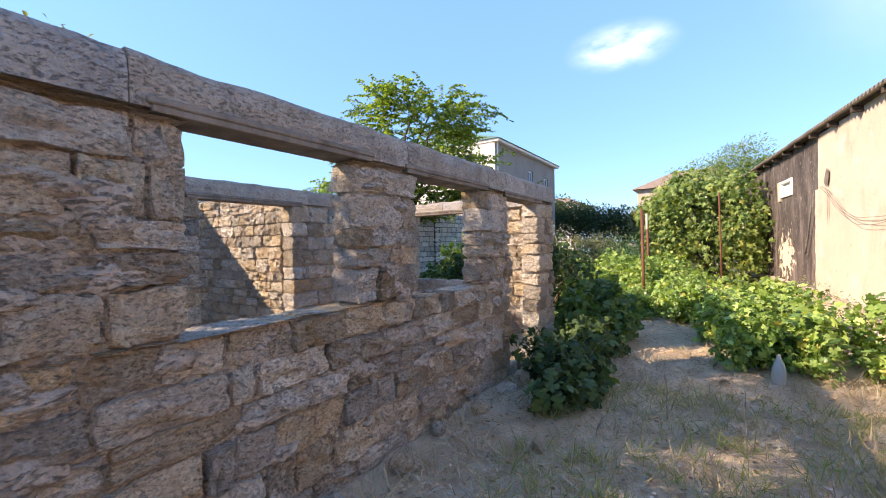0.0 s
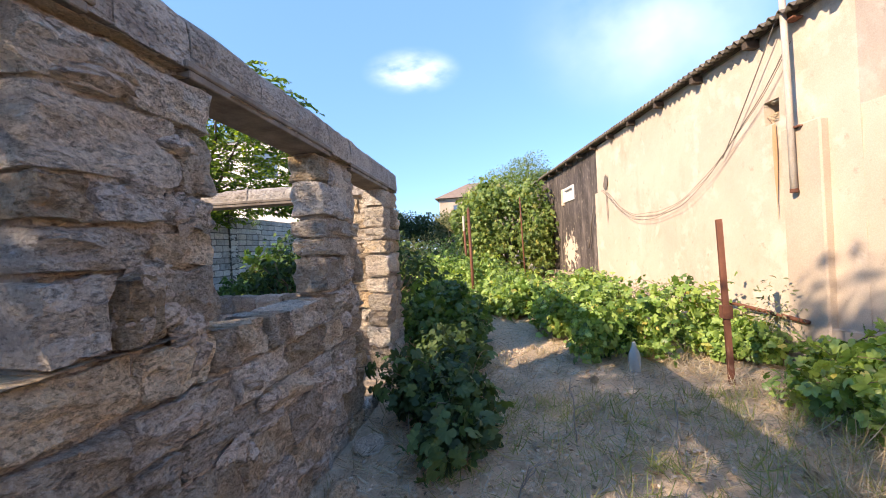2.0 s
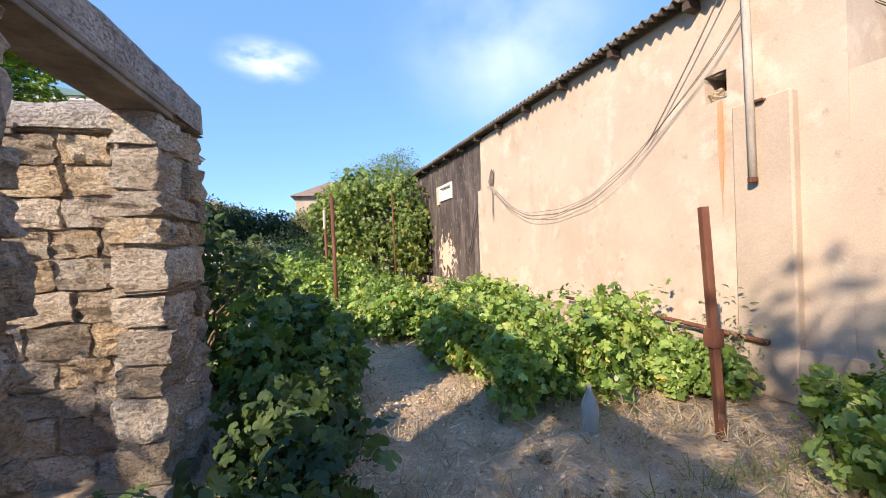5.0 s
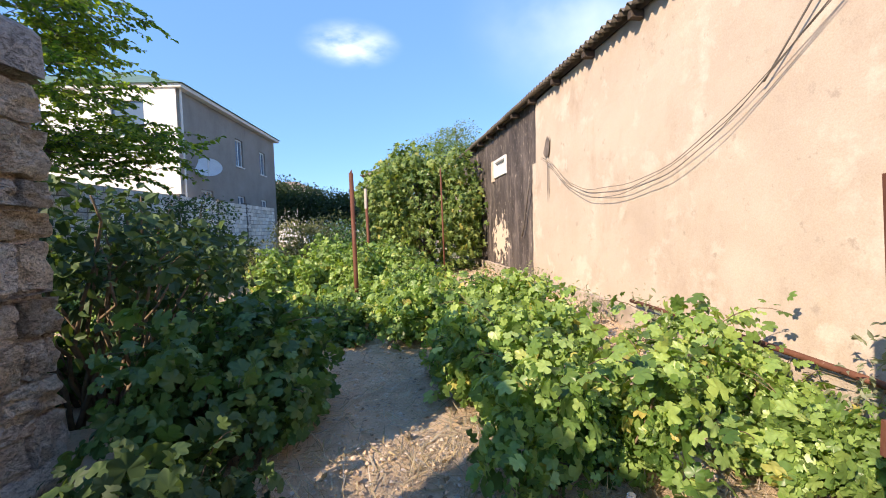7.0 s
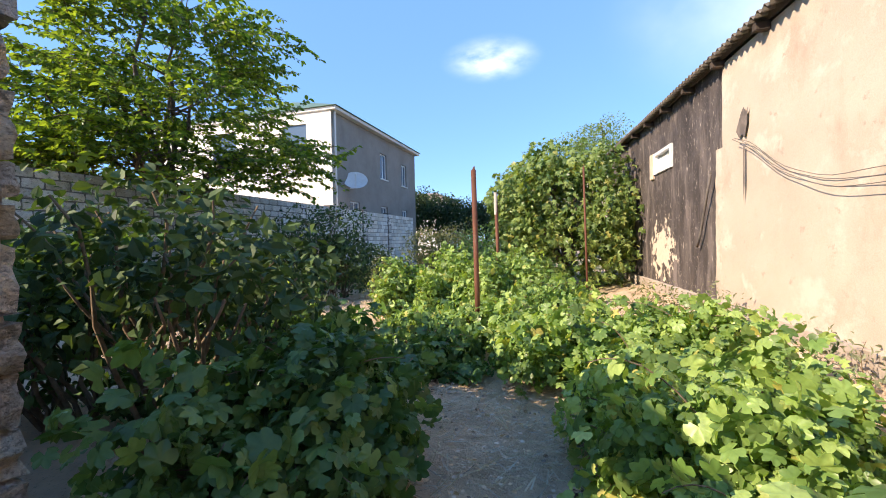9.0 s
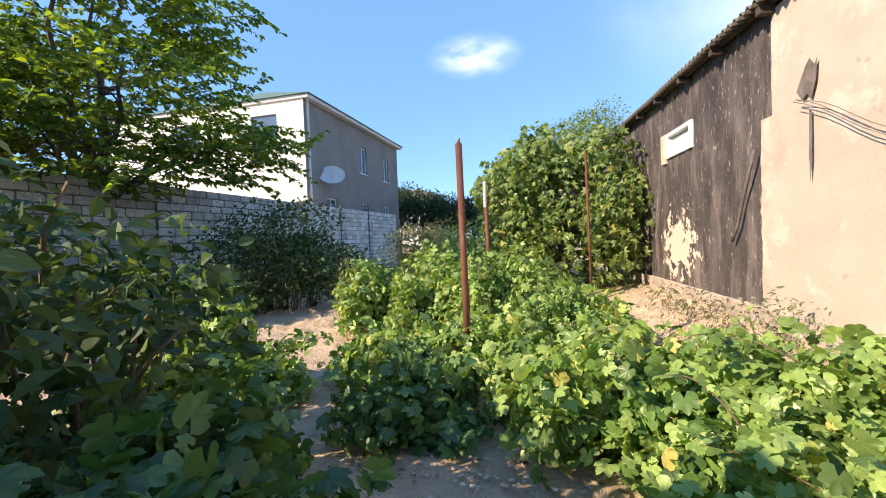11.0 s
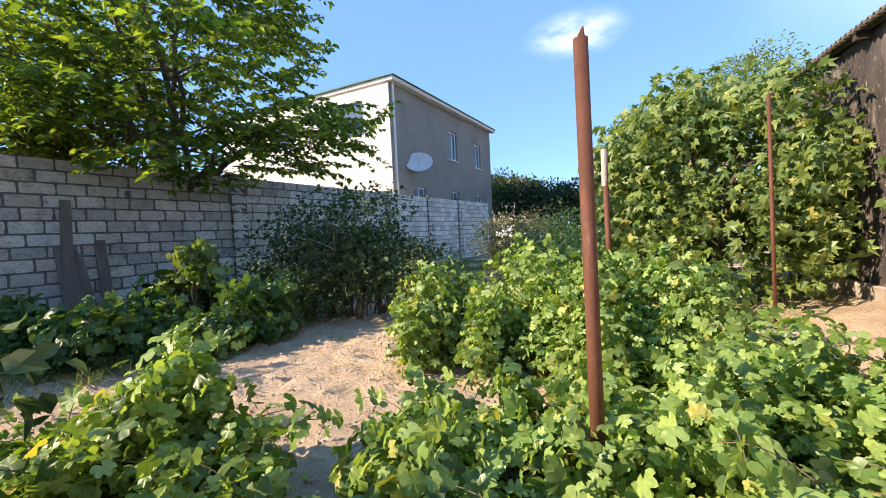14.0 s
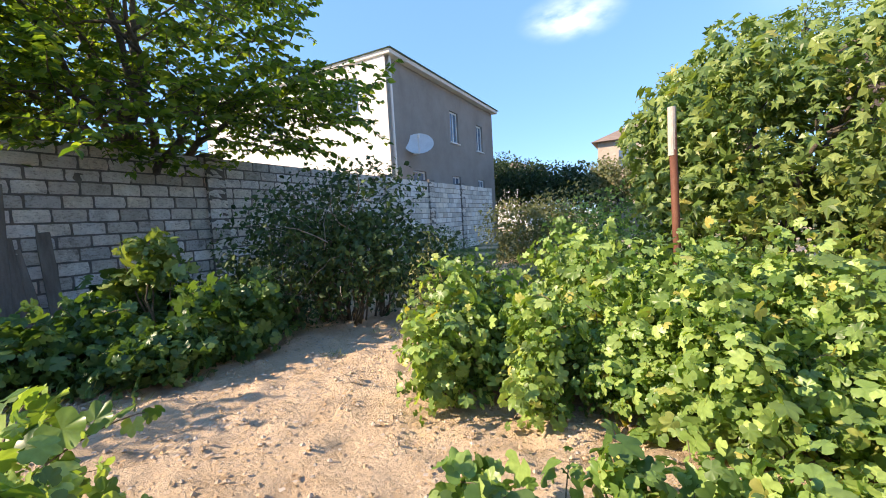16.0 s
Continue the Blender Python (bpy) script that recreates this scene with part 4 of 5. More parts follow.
for a, b in ((1.35, 2.7), (5.5, 7.0)):
    for nm, q, mat in (("pane", (a, b, 0.14, 0.16, 5.6, 7.05), M_GLASS), ("frame", (a, a + .08, 0.08, 0.13, 5.6, 7.05), M_FRAME), ("frame", (b - .08, b, 0.08, 0.13, 5.6, 7.05), M_FRAME), ("frame", (a, b, 0.06, 0.129, 6.95, 7.05), M_FRAME), ("frame", ((a + b) / 2 - .04, (a + b) / 2 + .04, 0.06, 0.128, 5.6, 6.95), M_FRAME)):
        me = bpy.data.meshes.new(nm)
        bmq = box(*q); bmq.to_mesh(me); bmq.free()
        me.transform(HM @ pose(-0.01, 0, 0, 0, 0, 90))
        link_mesh(nm, me, mat, house)

dish = thing("satellite_dish", "pale satellite dish on an arm at the house wall", "satellite dish", -8.0, 24.1, 4.4)
bmd = bmesh.new()
aim = Vector((0.35, -0.75, 0.56)).normalized()
dm = Matrix.Translation((-7.95, 24.0, 4.40)) @ aim.to_track_quat('Z', 'Y').to_matrix().to_4x4()
prev = None
for k in range(7):
    r = 0.60 * k / 6
    ring = [bmd.verts.new(dm @ Vector((r * math.cos(a * math.pi / 12), 0.92 * r * math.sin(a * math.pi / 12), 0.28 * r * r))) for a in range(24)] if k else [bmd.verts.new(dm @ Vector((0, 0, 0)))]
    if prev and len(prev) == 1:
        for a in range(24):
            bmd.faces.new((prev[0], ring[a], ring[(a + 1) % 24]))
    elif prev:
        for a in range(24):
            bmd.faces.new((prev[a], ring[a], ring[(a + 1) % 24], prev[(a + 1) % 24]))
    prev = ring
part("reflector", bmd, M_DISH, dish, smooth=True)
part("arm", tube([dm @ Vector((0, -0.52, 0.08)), dm @ Vector((0, -0.15, 0.6))], 0.02), M_FRAME, dish)
part("feed", tube([dm @ Vector((0, -0.17, 0.57)), dm @ Vector((0, -0.1, 0.68))], 0.05), M_FRAME, dish)
part("wall_bracket", tube([(-8.35, 24.2, 4.1), (-8.0, 24.1, 4.1), (-7.96, 24.02, 4.38)], 0.03), M_FRAME, dish)

# ---------------- far houses ----------------


def far_house(label, x, y, w, d, h, rise, wall_mat, roof_mat, rz):
    t = thing("house", label, "house", x, y, 0, rz, group="far houses")
    part("wall", box(0, w, 0, d, -0.1, h), wall_mat, t, local=True)
    bm = bmesh.new()
    e = 0.4
    v = [bm.verts.new(p) for p in ((-e, -e, h), (w + e, -e, h), (w + e, d + e, h), (-e, d + e, h), (w * 0.3, d / 2, h + rise), (w * 0.7, d / 2, h + rise))]
    for f in ((0, 1, 5, 4), (1, 2, 5), (2, 3, 4, 5), (3, 0, 4), (3, 2, 1, 0)):
        bm.faces.new([v[k] for k in f])
    part("roof", bm, roof_mat, t, local=True)
    for i in range(3):
        wdw = part("window", box(w * (0.15 + 0.3 * i), w * (0.15 + 0.3 * i) + 1.1, -0.03, 0.02, h - 2.0, h - 0.7), M_GLASS, t, local=True)


far_house("far house with a brown corrugated roof behind trees", -1.6, 40, 9, 8, 6.1, 1.9, M_PLASTER, M_TILE, -5)
far_house("far grey house beyond the garden wall", -16.5, 55, 7.0, 9, 6.6, 1.3, M_WHITE, M_TILE, -5)

# ---------------- posts ----------------


def post(label, x, y, top, lean_x, lean_y, r, cap=None, collar=None, square=False, bot=-0.1):
    t = thing("steel_post", label, "post", x, y, 0, group="garden posts")
    a, b = Vector((x, y, bot)), Vector((x + lean_x, y + lean_y, top))
    part("shaft", tube([a, a.lerp(b, 0.5), b], r, r, 4 if square else 14), M_RUST, t, smooth=not square)
    if collar:
        c = a.lerp(b, collar)
        part("collar", tube([c - Vector((0, 0, 0.06)), c + Vector((0, 0, 0.06))], r * 1.7, None, 4 if square else 10), M_RUST, t)
    if cap:
        part("sleeve", tube([b - Vector((0, 0, cap)), b + Vector((0, 0, 0.05))], r * 1.08, None, 12), M_PIPE, t, "pale chipped sleeve on top")
    elif not square:
        part("torn_tip", tube([b, b + Vector((0.012, 0.0, 0.05))], r * 0.7, r * 0.1, 5), M_RUST, t)
    return t


post("leaning rusty steel post in the trodden earth", 1.78, 4.87, 1.50, 0.02, 0.10, 0.034, collar=0.46, square=True)
post("tall rusty steel pipe post among the vines", -0.29, 9.88, 2.19, -0.03, 0.03, 0.032)
post("rusty pipe post with a pale top by the fig tree", -0.25, 13.6, 2.28, -0.05, 0.0, 0.036, cap=0.42)
post("thin rusty post standing before the fig tree", 1.62, 14.2, 2.86, -0.05, 0.0, 0.022)

PLANKS = ((-2.98, 0.15, 2.2, 3, "long"), (-2.85, 0.30, 1.45, -3, "broad"), (-2.42, 0.17, 1.52, -1, "narrow"), (-2.62, 0.16, 1.3, -7, "slanting"))
# ---------------- planks, bottle, stones ----------------
for i, (s, w, h, tilt, lab) in enumerate(PLANKS):
    p = bw_m @ Vector((s, -0.14, 0))
    ob = part("plank", box(-w / 2, w / 2, -0.018, 0.018, 0, h, 0.006), M_TIMBER)
    ob.matrix_basis = pose(p.x, p.y, 0.0, 0, tilt, BW_TURN) @ pose(0, 0, 0, -4 - i)
    tagged(ob, f"{lab} weathered grey plank leaning on the block wall", "plank", "planks at the wall")

bottle = thing("bottle", "clear plastic bottle half cut, standing in the earth", "bottle", 1.08, 5.28, 0)
bmb = bmesh.new()
prof = [(0.058, 0.0), (0.062, 0.06), (0.06, 0.16), (0.05, 0.20), (0.022, 0.27), (0.016, 0.31)]
rings = [[bmb.verts.new((1.08 + r * math.cos(k * math.pi / 8), 5.28 + r * math.sin(k * math.pi / 8), z)) for k in range(16)] for r, z in prof]
for a, b in zip(rings, rings[1:]):
    for k in range(16):
        bmb.faces.new((a[k], a[(k + 1) % 16], b[(k + 1) % 16], b[k]))
part("body", bmb, M_BOTTLE, bottle, smooth=True)


def rock(label, x, y, z, r, seed, mat, name="rock"):
    bm = bmesh.new()
    bmesh.ops.create_icosphere(bm, subdivisions=3, radius=1)
    for v in bm.verts:
        k = 1 + 0.28 * noise.noise(v.co * 1.3 + Vector((seed, 0, 0))) + 0.1 * noise.noise(v.co * 4 + Vector((seed, 7, 0)))
        v.co = Vector((v.co.x * r[0] * k + x, v.co.y * r[1] * k + y, v.co.z * r[2] * k + z))
    return tagged(part(name, bm, mat, smooth=True), label, name)


rock("pale sandy boulder by the footing", 2.55, 7.0, 0.22, (0.22, 0.17, 0.13), 2, M_BARE)
rock("crumpled white plastic bag on the soil", -1.75, 8.35, 0.14, (0.13, 0.1, 0.13), 5, M_BAG, "plastic_bag")
rrnd = random.Random(8)
for i in range(26):
    rock("small pale stone lying on the earth", rrnd.uniform(-1.2, 2.4), rrnd.uniform(1.5, 7.0), 0.005, (rrnd.uniform(.015, .045),) * 3, i, M_STONE, "pebble")
for i in range(7):
    rock("fallen limestone lump below the ruined wall", -1.94 + .095 * (0.6 + i * .55) + rrnd.uniform(.08, .3), 0.6 + i * .55, 0.03, (rrnd.uniform(.05, .12), rrnd.uniform(.06, .12), .06), 40 + i, M_STONE, "fallen_stone")
tagged(part("pallet_board", box(-4.6, -3.4, 8.6, 8.75, 0.02, 0.05, 0.004), M_TIMBER), "weathered board lying on sunlit soil", "board")

# ---------------- vines and shrubs ----------------


def path_clear(P):
    """Leaves stay off the trodden path and out of the walls."""
    x, y, z = P[:, 0], P[:, 1], P[:, 2]
    px = np.interp(y, [2.0, 3.7, 5.0, 6.0, 7.0, 8.4, 9.0, 10.0], [-0.6, 0.0, 0.27, 0.2, 0.08, -0.25, -0.9, -1.4])
    half = np.interp(y, [2.0, 4.5, 6.2, 8.0, 9.0], [0.9, 0.42, 0.24, 0.18, 0.15])
    on_path = (np.abs(x - px) < half) & (y < 8.0)
    ruin = (x < -1.88 + 0.095 * y) & (y < 6.6)
    return on_path | ruin | (x > WX - 0.1)


def camera_clear(P):
    """Room for the walker beside the path."""
    x, y, z = P[:, 0], P[:, 1], P[:, 2]
    px = np.interp(y, [0.0, 2.45, 3.67, 4.95, 6.5, 8.0, 9.0, 10.5], [0.0, -0.86, 0.0, 0.28, 0.1, -0.2, -0.88, -1.3])
    return path_clear(P) | ((np.abs(x - px) < 0.55) & (z > 0.62) & (y < 9.8))


V = "vines in the garden"


def heap(seed, x0, x1, y0, y1, h, n, r=0.38):
    """Lumps scattered over a bed."""
    q = random.Random(seed)
    out = []
    r *= 0.72
    for _ in range(int(n * 1.7)):
        k = q.uniform(0.6, 1.3)
        hh = h * q.uniform(0.35, 1.2)
        out.append((q.uniform(x0, x1), q.uniform(y0, y1), hh * 0.5, r * k, r * q.uniform(0.7, 1.25), hh * 0.55))
    return out


# Vines and shrub by the ruin carry its shade in their leaf colour.
bush("shaded_vine", "dark green vine sprawling at the ruin's corner in shade", "vine", 100, heap(1, -1.1, -0.65, 3.6, 6.0, 0.36, 11, 0.32), 400, 0.055, M_SHRUB_SHADE, group=V, shoots=14, avoid=path_clear)
bush("shaded_vine", "dark leafy vine spilling beside the path", "vine", 102, heap(2, -1.15, -0.4, 6.15, 7.5, 0.66, 9, 0.40), 380, 0.055, M_VINE_SHADE, group=V, shoots=14, avoid=camera_clear)
bush("shrub", "tall dark open shrub with bare branches, mostly shaded", "shrub", 104, [(-2.3, 7.4, 1.25, 0.9, 0.8, 0.45), (-1.5, 6.9, 0.95, 0.55, 0.5, 0.4), (-3.2, 7.3, 1.1, 0.7, 0.55, 0.45), (-1.65, 7.8, 0.95, 0.45, 0.45, 0.3), (-2.05, 8.35, 1.0, 0.35, 0.35, 0.22), (-3.6, 7.2, 0.7, 0.6, 0.5, 0.5), (-1.9, 7.0, 1.4, 0.5, 0.5, 0.3)], 170, 0.085, M_SHRUB_SHADE, template=BLADE, stem_r=0.020, count=7, shell=0.3, avoid=camera_clear)
bush("grape_vine", "low vine with bright lobed leaves near a bottle", "vine", 106, heap(3, 0.75, 1.5, 5.55, 6.9, 0.62, 9, 0.33), 500, 0.046, M_VINE, group=V, shoots=14, avoid=camera_clear)
bush("grape_vine", "broad vine heap with sunlit yellow-green leaves", "vine", 108, heap(4, 0.7, 1.75, 6.8, 8.5, 0.64, 16, 0.38), 470, 0.047, M_VINE, group=V, shoots=14, avoid=camera_clear)
bush("grape_vine", "vine bed reaching across the path's end", "vine", 109, heap(14, 0.2, 1.3, 8.4, 9.6, 0.56, 13, 0.38), 400, 0.055, M_VINE, group=V, shoots=14, avoid=camera_clear)
bush("grape_vine", "sunlit vine close to the plastered wall", "vine", 110, heap(5, 2.0, 2.65, 5.4, 6.4, 0.6, 6, 0.3), 480, 0.047, M_VINE, group=V, shoots=14, avoid=path_clear)
bush("grape_vine", "bright young vine by the block wall entrance", "vine", 112, heap(6, 1.9, 2.6, 3.3, 4.6, 0.42, 9, 0.3), 400, 0.055, M_VINE, group=V, shoots=14, avoid=path_clear)
bush("grape_vine", "vine mound around the tall rusty post", "vine", 114, heap(7, -0.5, 1.15, 9.5, 11.2, 0.60, 17, 0.40), 470, 0.046, M_VINE, group=V, shoots=14, avoid=camera_clear)
bush("grape_vine", "vine heap before the fig tree", "vine", 116, heap(8, -1.4, 0.7, 11.3, 13.6, 0.85, 24, 0.42), 460, 0.047, M_VINE, group=V, shoots=14, avoid=camera_clear)
bush("grape_vine", "leafy vine beside the sunlit bare soil", "vine", 117, heap(9, -2.1, -1.3, 11.4, 12.8, 0.8, 9, 0.34), 470, 0.047, M_VINE, group=V, shoots=14)
bush("grape_vine", "sprawling vine between path and sunlit soil", "vine", 118, heap(10, -3.3, -2.6, 9.0, 9.7, 0.36, 7, 0.3), 400, 0.054, M_VINE, group=V, shoots=14, avoid=camera_clear)
bush("grape_vine", "low vine shoots at the soil's near edge", "vine", 119, [(-2.45, 9.42, 0.42, 0.2, 0.2, 0.36), (-2.3, 9.55, 0.25, 0.2, 0.18, 0.25), (-2.62, 9.25, 0.25, 0.2, 0.2, 0.25), (-1.95, 9.42, 0.22, 0.2, 0.17, 0.22), (-1.75, 9.3, 0.15, 0.15, 0.15, 0.15), (-2.15, 9.25, 0.18, 0.18, 0.18, 0.18)], 420, 0.054, M_VINE, group=V, shoots=14, avoid=camera_clear)
bush("grape_vine", "low leafy vine covering the end of the path", "vine", 121, heap(16, -1.45, -0.2, 9.6, 10.7, 0.38, 15, 0.3), 380, 0.056, M_VINE, group=V, shoots=22, avoid=camera_clear)
bush("shaded_vine", "low dark vine creeping over the trodden path", "vine", 125, heap(18, -1.0, -0.25, 8.65, 9.4, 0.36, 7, 0.3), 420, 0.055, M_VINE_SHADE, group=V, shoots=10)
bush("shaded_vine", "dark vine under the open shrub", "vine", 123, heap(17, -2.7, -1.5, 7.5, 8.2, 0.42, 6, 0.33), 380, 0.055, M_VINE_SHADE, group=V, shoots=8, avoid=camera_clear)
bush("grape_vine", "low dark vine running under the block wall", "vine", 120, heap(11, -7.6, -4.6, 10.4, 12.6, 0.6, 18, 0.5), 260, 0.070, M_VINE_SHADE, group=V, shoots=14)
bush("sapling", "young green sapling by the block wall", "sapling", 122, [(-5.8, 11.95, 1.22, 0.24, 0.24, 0.16), (-6.05, 11.9, 0.85, 0.26, 0.24, 0.14), (-5.6, 12.0, 0.95, 0.2, 0.2, 0.12)], 170, 0.085, M_FIG, stem_r=0.016, count=2)
bush("weed", "tall thin weed at the vine's edge", "weed", 124, [(-2.25, 12.0, 0.6, 0.2, 0.25, 0.45), (-2.7, 12.8, 0.5, 0.2, 0.2, 0.5), (-2.5, 12.4, 0.4, 0.3, 0.3, 0.4)], 300, 0.05, M_OLIVE, template=SLIM, stem_r=0.005)
# Partly shaded shrub: that shade is put into its leaf colour.
bush("shrub", "dark tangled shrub with dry twigs at the block wall", "shrub", 126, [(-4.55, 13.9, 1.55, 1, 0.8, 0.65), (-5.55, 13.6, 0.7, 0.9, 0.8, 0.7), (-3.85, 13.6, 1, 0.7, 0.6, 0.6), (-5.95, 13, 0.4, 0.7, 0.6, 0.4), (-4.95, 13.2, 0.4, 0.6, 0.5, 0.4), (-3.65, 14.2, 0.8, 0.6, 0.6, 0.6), (-4.25, 13.6, 0.9, 0.6, 0.5, 0.5), (-4.85, 13.7, 1.1, 0.6, 0.6, 0.5)], 320, 0.072, M_SHRUB_SHADE, template=BLADE, stem_r=0.014, count=10, shell=0.35)
bush("shrub", "dusty olive-brown shrub at the garden's far end", "shrub", 128, [(-3.1, 21.5, 1.15, 1.2, 1.1, 1.0), (-2.0, 20.8, 1.0, 0.9, 0.8, 0.9), (-3.6, 21.0, 0.7, 0.8, 0.8, 0.7)], 190, 0.09, M_OLIVE, template=BLADE, stem_r=0.02)
bush("shrub", "green bushes under the far trees", "shrub", 129, [(-1.2, 18.5, 0.6, 0.9, 1.0, 0.8), (-0.6, 16.8, 0.7, 0.8, 0.8, 0.8), (-0.9, 15.2, 0.5, 0.8, 0.8, 0.7)], 220, 0.075, M_VINE, template=BLADE, stem_r=0.01)
bush("weed", "grey dusty weed at the wall's foot", "weed", 130, [(2.7, 5.55, 0.38, 0.18, 0.25, 0.34), (2.6, 8.6, 0.35, 0.22, 0.3, 0.22), (2.55, 10.4, 0.4, 0.25, 0.35, 0.25), (2.65, 7.4, 0.4, 0.2, 0.25, 0.25)], 300, 0.055, M_GREY, template=SLIM, stem_r=0.005)
bush("weed", "sunlit grassy weeds along the footing", "weed", 132, [(2.5, 11.2, 0.32, 0.2, 0.25, 0.18), (2.45, 12.0, 0.34, 0.2, 0.25, 0.2), (2.35, 12.7, 0.32, 0.2, 0.25, 0.2)], 260, 0.06, M_OLIVE, template=SLIM, stem_r=0.005)
bush("weed", "mixed weeds under the block wall", "weed", 134, [(-5.5, 17.5, 0.3, 1.2, 1.6, 0.4), (-4.0, 17.0, 0.15, 1.0, 1.6, 0.3), (-6.0, 21.0, 0.35, 0.8, 1.8, 0.5), (-7.2, 14.5, 0.3, 0.6, 1.2, 0.4)], 150, 0.07, M_VINE_SHADE, template=SLIM, stem_r=0.006)
bush("grape_vine", "green undergrowth behind the ruin's end window", "vine", 136, [(-3.4, 7.6, 0.8, 0.6, 0.35, 0.6)], 200, 0.07, M_VINE_SHADE, group=V, shoots=14)


# ---------------- trees ----------------
def sprays(seed, blobs, axis, per_blob, size, mat, parent):
    """Leafy twigs that reach outward and droop at their tips, with leaves in two ranks along each."""
    rng = np.random.default_rng(seed)
    bm = bmesh.new()
    P, N, F = [], [], []
    for b in blobs:
        c, spread = np.array(b[:3]), np.array(b[3:])
        out = c - np.array([axis[0], axis[1], c[2]])
        out /= np.linalg.norm(out) + 1e-6
        for _ in range(per_blob):
            p = c + rng.normal(size=3) * spread * 0.55
            d = out * 0.9 + rng.normal(size=3) * np.array([0.6, 0.6, 0.25]) + np.array([0, 0, 0.15])
            d /= np.linalg.norm(d)
            side = np.cross(d, [0, 0, 1.0]); side /= np.linalg.norm(side) + 1e-6
            L = rng.uniform(0.55, 1.15)
            line = [p + d * L * t + np.array([0, 0, 0.12 * t - 0.30 * L * t * t]) for t in np.linspace(0, 1, 6)]
            add_tube(bm, [tuple(q) for q in line], 0.009, 0.003, 4)
            n = int(L / 0.045)
            for k in range(n):
                t = 0.12 + 0.88 * k / n
                q = p + d * L * t + np.array([0, 0, 0.12 * t - 0.30 * L * t * t])
                sg = 1 if k % 2 else -1
                P.append(q + rng.normal(size=3) * 0.012)
                F.append(side * sg * 0.8 + d * 0.6 + np.array([0, 0, -0.45]) + rng.normal(size=3) * 0.25)
                N.append(np.array([0, 0, 1.0]) + rng.normal(size=3) * 0.40 + side * sg * 0.3)
    tagged(part("branchwork", bm, M_BARK, parent), kind="stuff")
    s = size * (0.65 + 0.6 * rng.random(len(P)))
    return link_mesh("crown", leaf_mesh("crown", BLADE, np.array(P), np.array(N), np.array(F), s), mat, parent)


def tree(name, label, seed, base, height, trunk_r, limbs, blobs, per_m2, size, mat, template, twigs=0, **kw):
    """limbs: end points of the main branches, which fork on the way."""
    t = thing(name, label, "tree", *base)
    rnd = random.Random(seed)
    b0 = Vector(base)
    fork = b0 + Vector((rnd.uniform(-.1, .1), rnd.uniform(-.1, .1), height))
    part("trunk", tube(bent(b0 - Vector((0, 0, 0.1)), fork, 0, 5, rnd), trunk_r, trunk_r * 0.7, 10), M_BARK, t, smooth=True)
    for e in limbs:
        e = Vector(e)
        bm = bmesh.new()
        line = bent(fork - Vector((0, 0, 0.1)), e, 0.25, 7, rnd)
        add_tube(bm, line, trunk_r * 0.6, trunk_r * 0.12, 7)
        for _ in range(7):
            s = line[rnd.randint(2, 6)]
            d = Vector((rnd.uniform(-1, 1), rnd.uniform(-1, 1), rnd.uniform(-.3, .8))) * (e - fork).length * 0.22
            add_tube(bm, bent(s, s + d, 0.05, 4, rnd), trunk_r * 0.2, trunk_r * 0.05, 5)
        part("branch", bm, M_BARK, t, smooth=True)
    if twigs:
        sprays(seed, blobs, base, twigs, size, mat, t)
    else:
        leaves("crown", seed, template, blobs, per_m2, size, mat, t, **kw)
    return t


crnd = random.Random(77)
cherry_blobs = []
cherry_limbs = []
for i in range(96):
    a = crnd.uniform(0, 2 * math.pi)
    r = 3.2 * math.sqrt(crnd.random())
    z = crnd.uniform(2.7, 7.2) - 0.2 * max(0, r - 1.8)
    k = 1 - 0.16 * max(0, z - 4.8)
    cx, cy = -8.4 + r * k * math.cos(a), 13.8 + r * k * math.sin(a)
    cherry_blobs.append((cx, cy, z, crnd.uniform(.5, .95), crnd.uniform(.5, .95), crnd.uniform(.25, .42)))
    if i % 7 == 0:
        cherry_limbs.append((cx, cy, z))
for i in range(16):
    cherry_blobs.append((crnd.uniform(-10.4, -8.9), crnd.uniform(11.2, 13.2), crnd.uniform(2.8, 3.9), 0.7, 0.7, 0.35))
tree("cherry_tree", "leafy cherry tree with layered branches behind the block wall", 200, (-9.3, 14.2, 0), 2.0, 0.16, cherry_limbs, cherry_blobs, 0, 0.125, M_CHERRY, BLADE, twigs=14)

frn = random.Random(31)
fig_blobs = [(1.3, 16.2, 1.7, 1.7, 1.3, 1.5), (0.2, 15.7, 1.5, 0.7, 0.8, 1.1), (2.3, 15.6, 1.5, 0.65, 0.8, 1.0)]
for i in range(16):
    a = frn.uniform(0, 2 * math.pi); e = frn.uniform(-0.5, 1.2)
    fig_blobs.append((1.3 + 1.55 * math.cos(a) * math.cos(e), 16.0 + 1.1 * math.sin(a) * math.cos(e), 1.9 + 1.6 * math.sin(e), 0.5, 0.5, 0.45))
tree("fig_tree", "dense fig tree with drooping lobed leaves", 202, (1.3, 16.3, 0), 0.5, 0.12, [(0.2, 15.8, 2.2), (1.0, 16.5, 3.2), (2.2, 16.2, 2.8), (1.6, 15.4, 2.4), (0.6, 17.0, 2.6)], fig_blobs, 105, 0.135, M_FIG, FIGLEAF, up=0.2, wild=0.7, droop=1.3, shell=0.45, avoid=lambda P: P[:, 0] > WX - 0.05)
